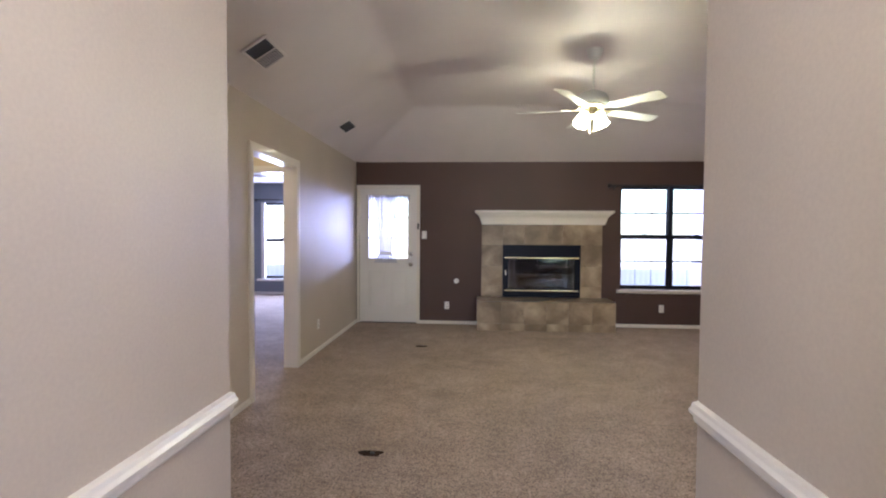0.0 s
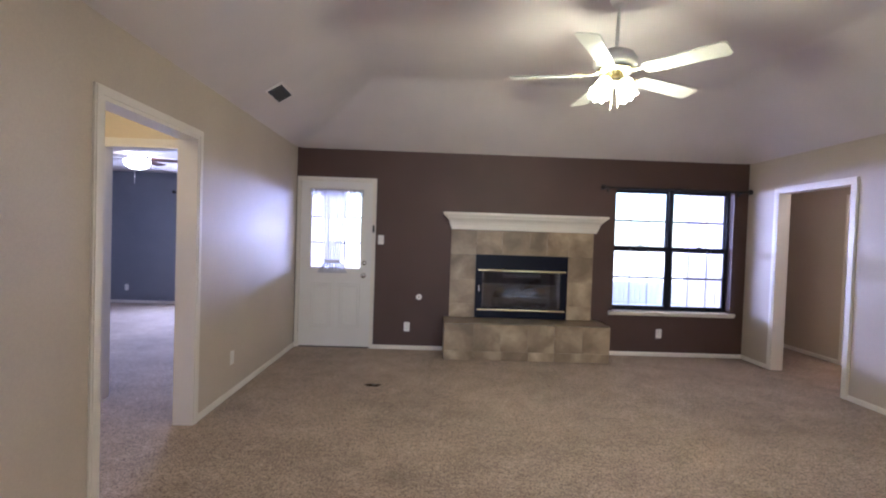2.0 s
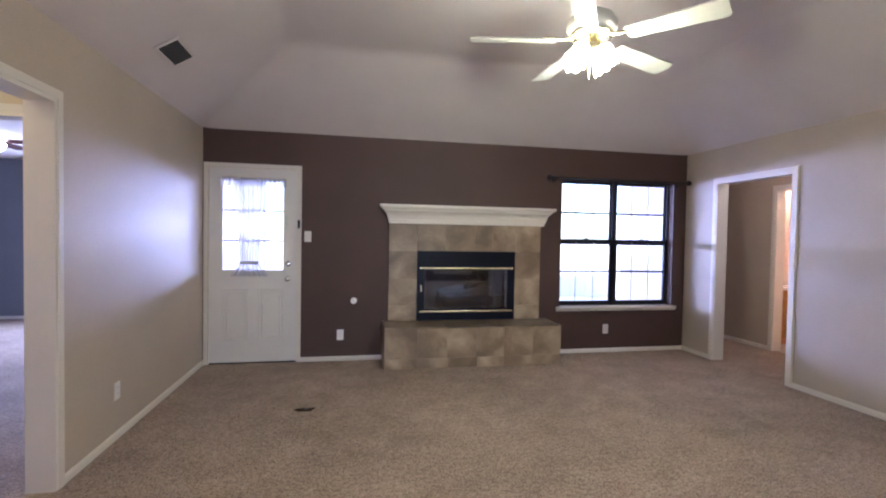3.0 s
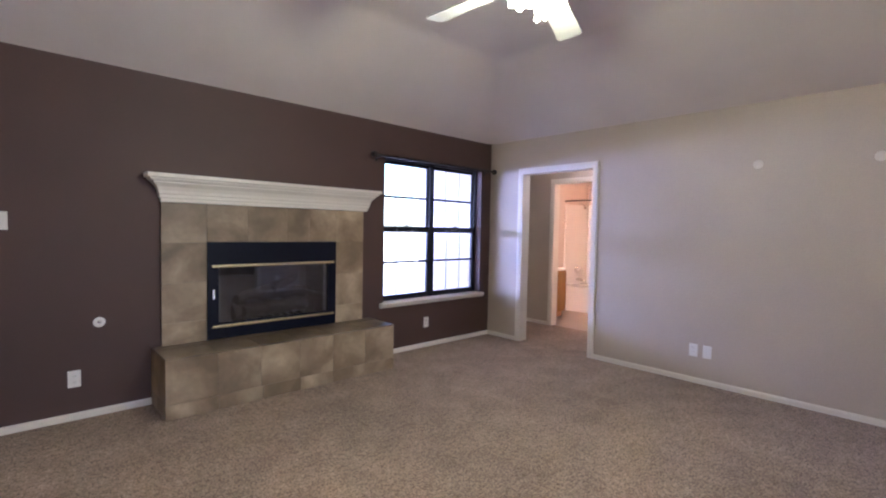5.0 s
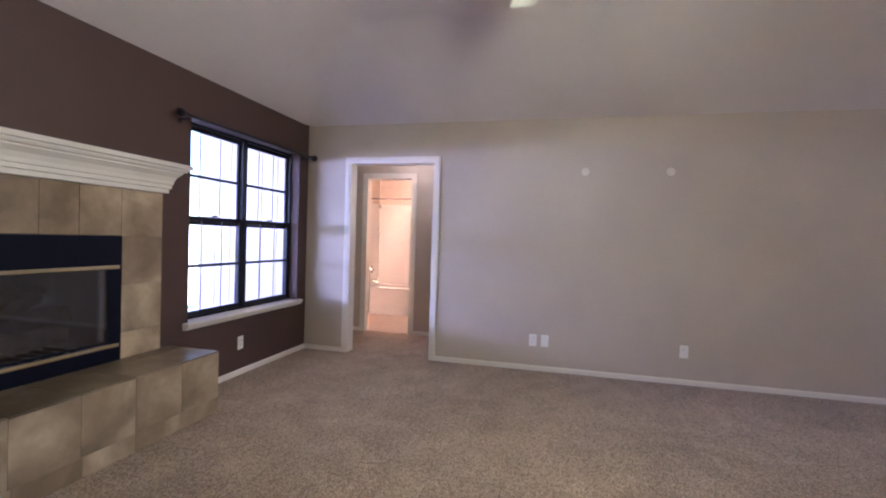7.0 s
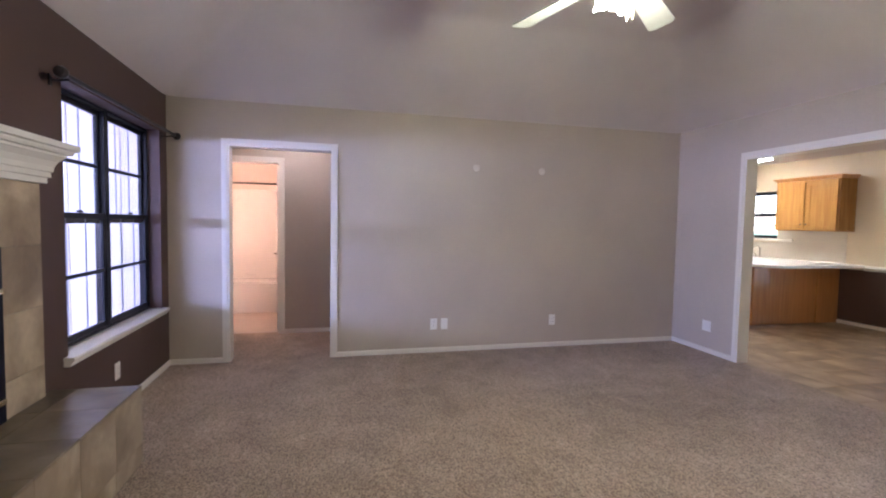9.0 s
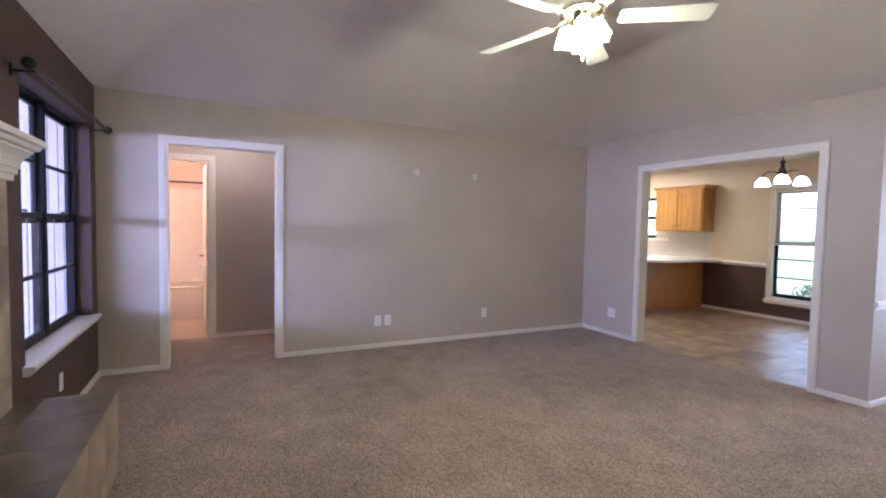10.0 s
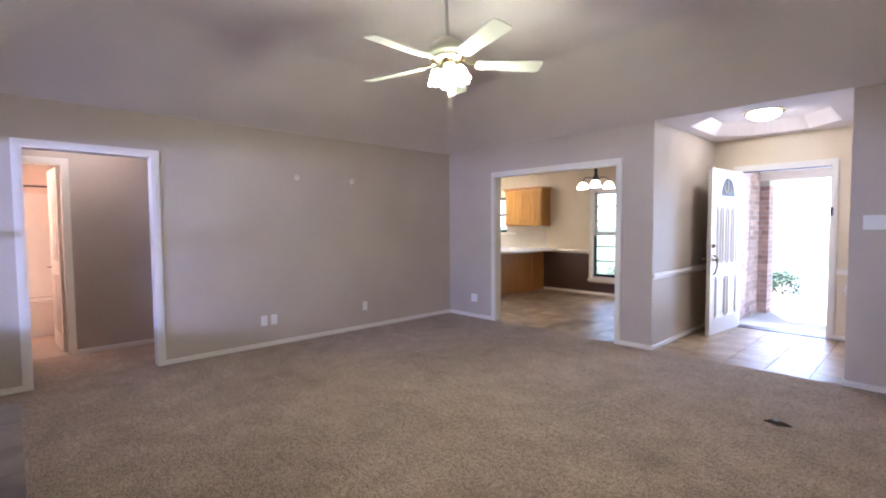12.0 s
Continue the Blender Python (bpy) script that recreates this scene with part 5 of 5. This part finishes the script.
for a, b, c, d in ((-300, 300, -300, -2.6), (-300, 300, 10.9, 300), (-300, -7.3, -2.6, 10.9), (7.9, 300, -2.6, 10.9), (-7.3, 7.9, -2.6, 10.9)):
    bm.faces.new([bm.verts.new(p) for p in ((a, c, GZ - 0.06), (b, c, GZ - 0.06), (b, d, GZ - 0.06), (a, d, GZ - 0.06))])
bmesh.ops.remove_doubles(bm, verts=bm.verts[:], dist=0.001)
setting("ground", bm, GRASS, "green lawn")
setting("porch_slab", box(bmesh.new(), -2.2, 0.849, -2.7, FY - 0.151, -0.17, -0.03), CONCRETE, "pale concrete porch slab")
setting("driveway", box(bmesh.new(), -9, 1.3, -45, -2.71, -0.175, -0.13), CONCRETE, "pale concrete walk and drive")
setting("back_walk", box(bmesh.new(), -12, 14, 10.9, 14.5, -0.175, -0.13), CONCRETE, "pale concrete yard paving")
setting("patio", box(bmesh.new(), -1.62, 6, N + 0.16, 10.89, -0.17, -0.05), CONCRETE, "pale concrete patio")
setting("porch_ceiling", box(bmesh.new(), -2.2, 0.849, -2.3, FY - 0.151, 2.38, 2.42), WHITE)
setting("porch_beam", box(bmesh.new(), -2.2, 0.849, -2.3, -1.98, 2.02, 2.379), WHITE, "white porch beam")


def brick_block(name, x0, x1, y0, y1, z0, z1, label):
    """A brick pier or wing wall: mortar core with running-bond bricks on its faces."""
    core = setting(name, box(bmesh.new(), x0 + 0.006, x1 - 0.006, y0 + 0.006, y1 - 0.006, z0, z1), MORTAR, label)
    me = {}
    for r in range(int((z1 - z0) / 0.076)):
        z = z0 + r * 0.076 + 0.004
        for face in ("w", "n"):
            a, b = (y0, y1) if face == "w" else (x0, x1)
            s = a + (0 if r % 2 else -0.105)
            while s < b - 0.01:
                p, q = max(s, a), min(s + 0.20, b)
                if q - p > 0.02:
                    key = (face, round(q - p, 3))
                    if key not in me:
                        l = q - p
                        g = (0, 0.05, 0, l, 0, 0.066) if face == "w" else (0, l, -0.05, 0, 0, 0.066)
                        me[key] = mesh_of("brick", bevel(box(bmesh.new(), *g), 0.003, 1), BRICK)
                    o = new("brick", me[key])
                    o.parent = core
                    o.location = (x0 - 0.0005 * (r % 3), p, z) if face == "w" else (p, y1 + 0.0005 * (r % 3), z)
                s += 0.21
    return core


bush = None
for n, (bx, by, bs) in enumerate(((1.38, -4.2, 0.36), (2.6, -2.9, 1.15), (3.4, -3.0, 1.05), (4.3, -2.95, 1.1))):
    if bush:
        copy_thing(bush, pose(bx, by, GZ - 0.05, 0, 0, 70 * n) @ Matrix.Scale(bs, 4))
        continue
    bush = thing("shrub", (0.84, -4.2, GZ - 0.05), "rounded green shrub beside the house", "shrub", "shrubs")
    bm = bmesh.new()
    for i in range(1400):
        u, v = random.random() * 2 * math.pi, math.acos(1 - random.random() * 1.25)
        r = 0.40 * (0.72 + 0.35 * random.random()) * (1 + 0.2 * noise.noise(Vector((math.cos(u) * 2, math.sin(u) * 2, v))))
        p = Vector((r * math.sin(v) * math.cos(u), r * math.sin(v) * math.sin(u), 0.30 + r * 0.95 * math.cos(v)))
        d = Vector((random.uniform(-1, 1), random.uniform(-1, 1), random.uniform(-.3, 1))).normalized() * 0.045
        w = d.cross(Vector((random.uniform(-1, 1), random.uniform(-1, 1), random.uniform(-1, 1)))).normalized() * 0.016
        bm.faces.new([bm.verts.new(q) for q in (p, p + d * 0.5 + w, p + d, p + d * 0.5 - w)])
    part("leaves", bm, LEAF, bush)
    bm = bmesh.new()
    for i in range(9):
        a = i * 0.7
        tube(bm, [(0.02 * math.cos(a), 0.02 * math.sin(a), 0), (0.12 * math.cos(a), 0.12 * math.sin(a), 0.25), (0.24 * math.cos(a), 0.24 * math.sin(a), 0.5)], 0.008, 5)
    part("stems", bm, OAKDARK, bush)
    bush.scale = (0.85, 0.85, 0.85)


siding = setting("wall_patio_siding", box(bmesh.new(), E - 0.012, E - 0.001, N + 0.151, 8.42, -0.05, 2.5), WHITE, "white vertical board siding")
me = mesh_of("board", rbox(-0.010, 0, -0.098, 0.098, 0, 2.5, 0.004, 1), WHITE)
for i in range(6):
    o = new("board", me)
    o.parent, o.location = siding, (E - 0.0125, N + 0.26 + i * 0.203, -0.04)


def picket_fence(at, n, label):
    f = thing("board_fence", at, label, "fence")
    f["kind"] = "structure"
    me = mesh_of("board", rbox(-0.069, 0.069, -0.009, 0.009, 0.03, 1.52, 0.003, 1), FENCEWOOD)
    for i in range(n):
        o = new("board", me)
        o.parent, o.location = f, (i * 0.143, 0.001 * (i % 3), 0)
    for z in (0.35, 1.25):
        part("rail", box(bmesh.new(), -0.07, n * 0.143 - 0.07, 0.012, 0.05, z, z + 0.085), FENCEWOOD, f)
    for i in range(0, n, 17):
        part("post", box(bmesh.new(), i * 0.143 - 0.045, i * 0.143 + 0.045, 0.051, 0.14, 0, 1.45), FENCEWOOD, f)
    return f


picket_fence((-9.0, 13.2, GZ - 0.06), 150, "white painted board fence in the back yard")

# ---- tiles of the hearth and surround ----
def tile_piece(name, parent, x0, x1, y0, y1, z0, z1, mat, ox, oy, gap=0.0018):
    g = gap / 2
    dx, dy, dz = x1 - x0, y1 - y0, z1 - z0
    gx, gy, gz = (0 if dx < 0.02 else g), (0 if dy < 0.02 else g), (0 if dz < 0.02 else g)
    c = ((x0 + x1) / 2, (y0 + y1) / 2, (z0 + z1) / 2)
    bm = bevel(box(bmesh.new(), x0 + gx - c[0], x1 - gx - c[0], y0 + gy - c[1], y1 - gy - c[1], z0 + gz - c[2], z1 - gz - c[2]), 0.001, 1)
    return part(name, bm, mat, parent, at=(c[0] - ox, c[1] - oy, c[2]))


for x0, x1 in zip((HX0, 0.55, 0.87, 1.19, 1.50, 1.83), (0.55, 0.87, 1.19, 1.50, 1.83, HX1)):
    tile_piece("hearth_tile", fireplace, x0, x1, HY, HY + 0.010, 0.105, HZ - 0.011, STONE, PX, PY)
for x0, x1 in zip((HX0, 0.56, 0.885, 1.20, 1.50, 1.82), (0.56, 0.885, 1.20, 1.50, 1.82, HX1)):
    tile_piece("hearth_tile", fireplace, x0, x1, HY, HY + 0.010, 0.0, 0.105, STONE, PX, PY)
for x in (HX0, HX1 - 0.010):
    for z0, z1 in ((0.0, 0.105), (0.105, HZ - 0.011)):
        tile_piece("hearth_tile", fireplace, x, x + 0.010, HY + 0.010, 6.80, z0, z1, STONE, PX, PY)
        tile_piece("hearth_tile", fireplace, x, x + 0.010, 6.80, N - 0.001, z0, z1, STONE, PX, PY)
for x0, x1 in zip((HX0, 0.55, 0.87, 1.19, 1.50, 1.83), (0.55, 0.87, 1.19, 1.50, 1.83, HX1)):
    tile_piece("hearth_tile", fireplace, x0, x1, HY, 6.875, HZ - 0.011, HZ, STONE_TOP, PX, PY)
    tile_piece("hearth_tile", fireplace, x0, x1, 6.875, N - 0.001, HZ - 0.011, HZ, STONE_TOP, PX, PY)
for z0, z1 in zip((HZ, 0.600, 0.905, 1.215), (0.600, 0.905, 1.215, 1.524)):
    tile_piece("surround_tile", fireplace, 0.274, 0.592, SF, SF + 0.010, z0, z1, STONE, PX, PY)
    tile_piece("surround_tile", fireplace, 1.748, 2.060, SF, SF + 0.010, z0, z1, STONE, PX, PY)
for x0, x1 in ((0.592, 0.915), (0.915, 1.265), (1.265, 1.480), (1.480, 1.748)):
    tile_piece("surround_tile", fireplace, x0, x1, SF, SF + 0.010, 1.221, 1.524, STONE, PX, PY)

brick_block("wall_porch_brick", 0.70, 0.849, -1.95, FY - 0.151, -0.03, 2.36, "pinkish brown brick porch wall")
brick_block("porch_pier", 0.58, 0.849, -2.30, -1.98, -0.03, 2.02, "brick porch pier")


def floor_tiles(parent, x0, x1, y0, y1, s=0.335, ox=0.0, oy=0.0):
    me = {}
    x = x0 - ox
    while x < x1:
        y = y0 - oy
        while y < y1:
            a, b, c, d = max(x, x0), min(x + s, x1), max(y, y0), min(y + s, y1)
            if b - a > 0.02 and d - c > 0.02:
                key = (round(b - a, 3), round(d - c, 3))
                if key not in me:
                    bm = bmesh.new()
                    w, h, g = b - a - 0.002, d - c - 0.002, 0.0015
                    lo_ = [bm.verts.new(p) for p in ((0, 0, 0), (w, 0, 0), (w, h, 0), (0, h, 0))]
                    hi_ = [bm.verts.new(p) for p in ((g, g, 0.008), (w - g, g, 0.008), (w - g, h - g, 0.008), (g, h - g, 0.008))]
                    bm.faces.new(hi_)
                    for i in range(4):
                        bm.faces.new((lo_[i], lo_[(i + 1) % 4], hi_[(i + 1) % 4], hi_[i]))
                    me[key] = mesh_of("tile", bm, FLOORTILE)
                o = new("tile", me[key])
                o.parent, o.location = parent, (a + 0.001, c + 0.001, -0.010)
            y += s
        x += s


floor_tiles(floor_foyer, FW, FE, FY + 0.031, S - 0.043, ox=0.1)
floor_tiles(floor_kitchen, FE + T, 7.0, K, S - 0.043)
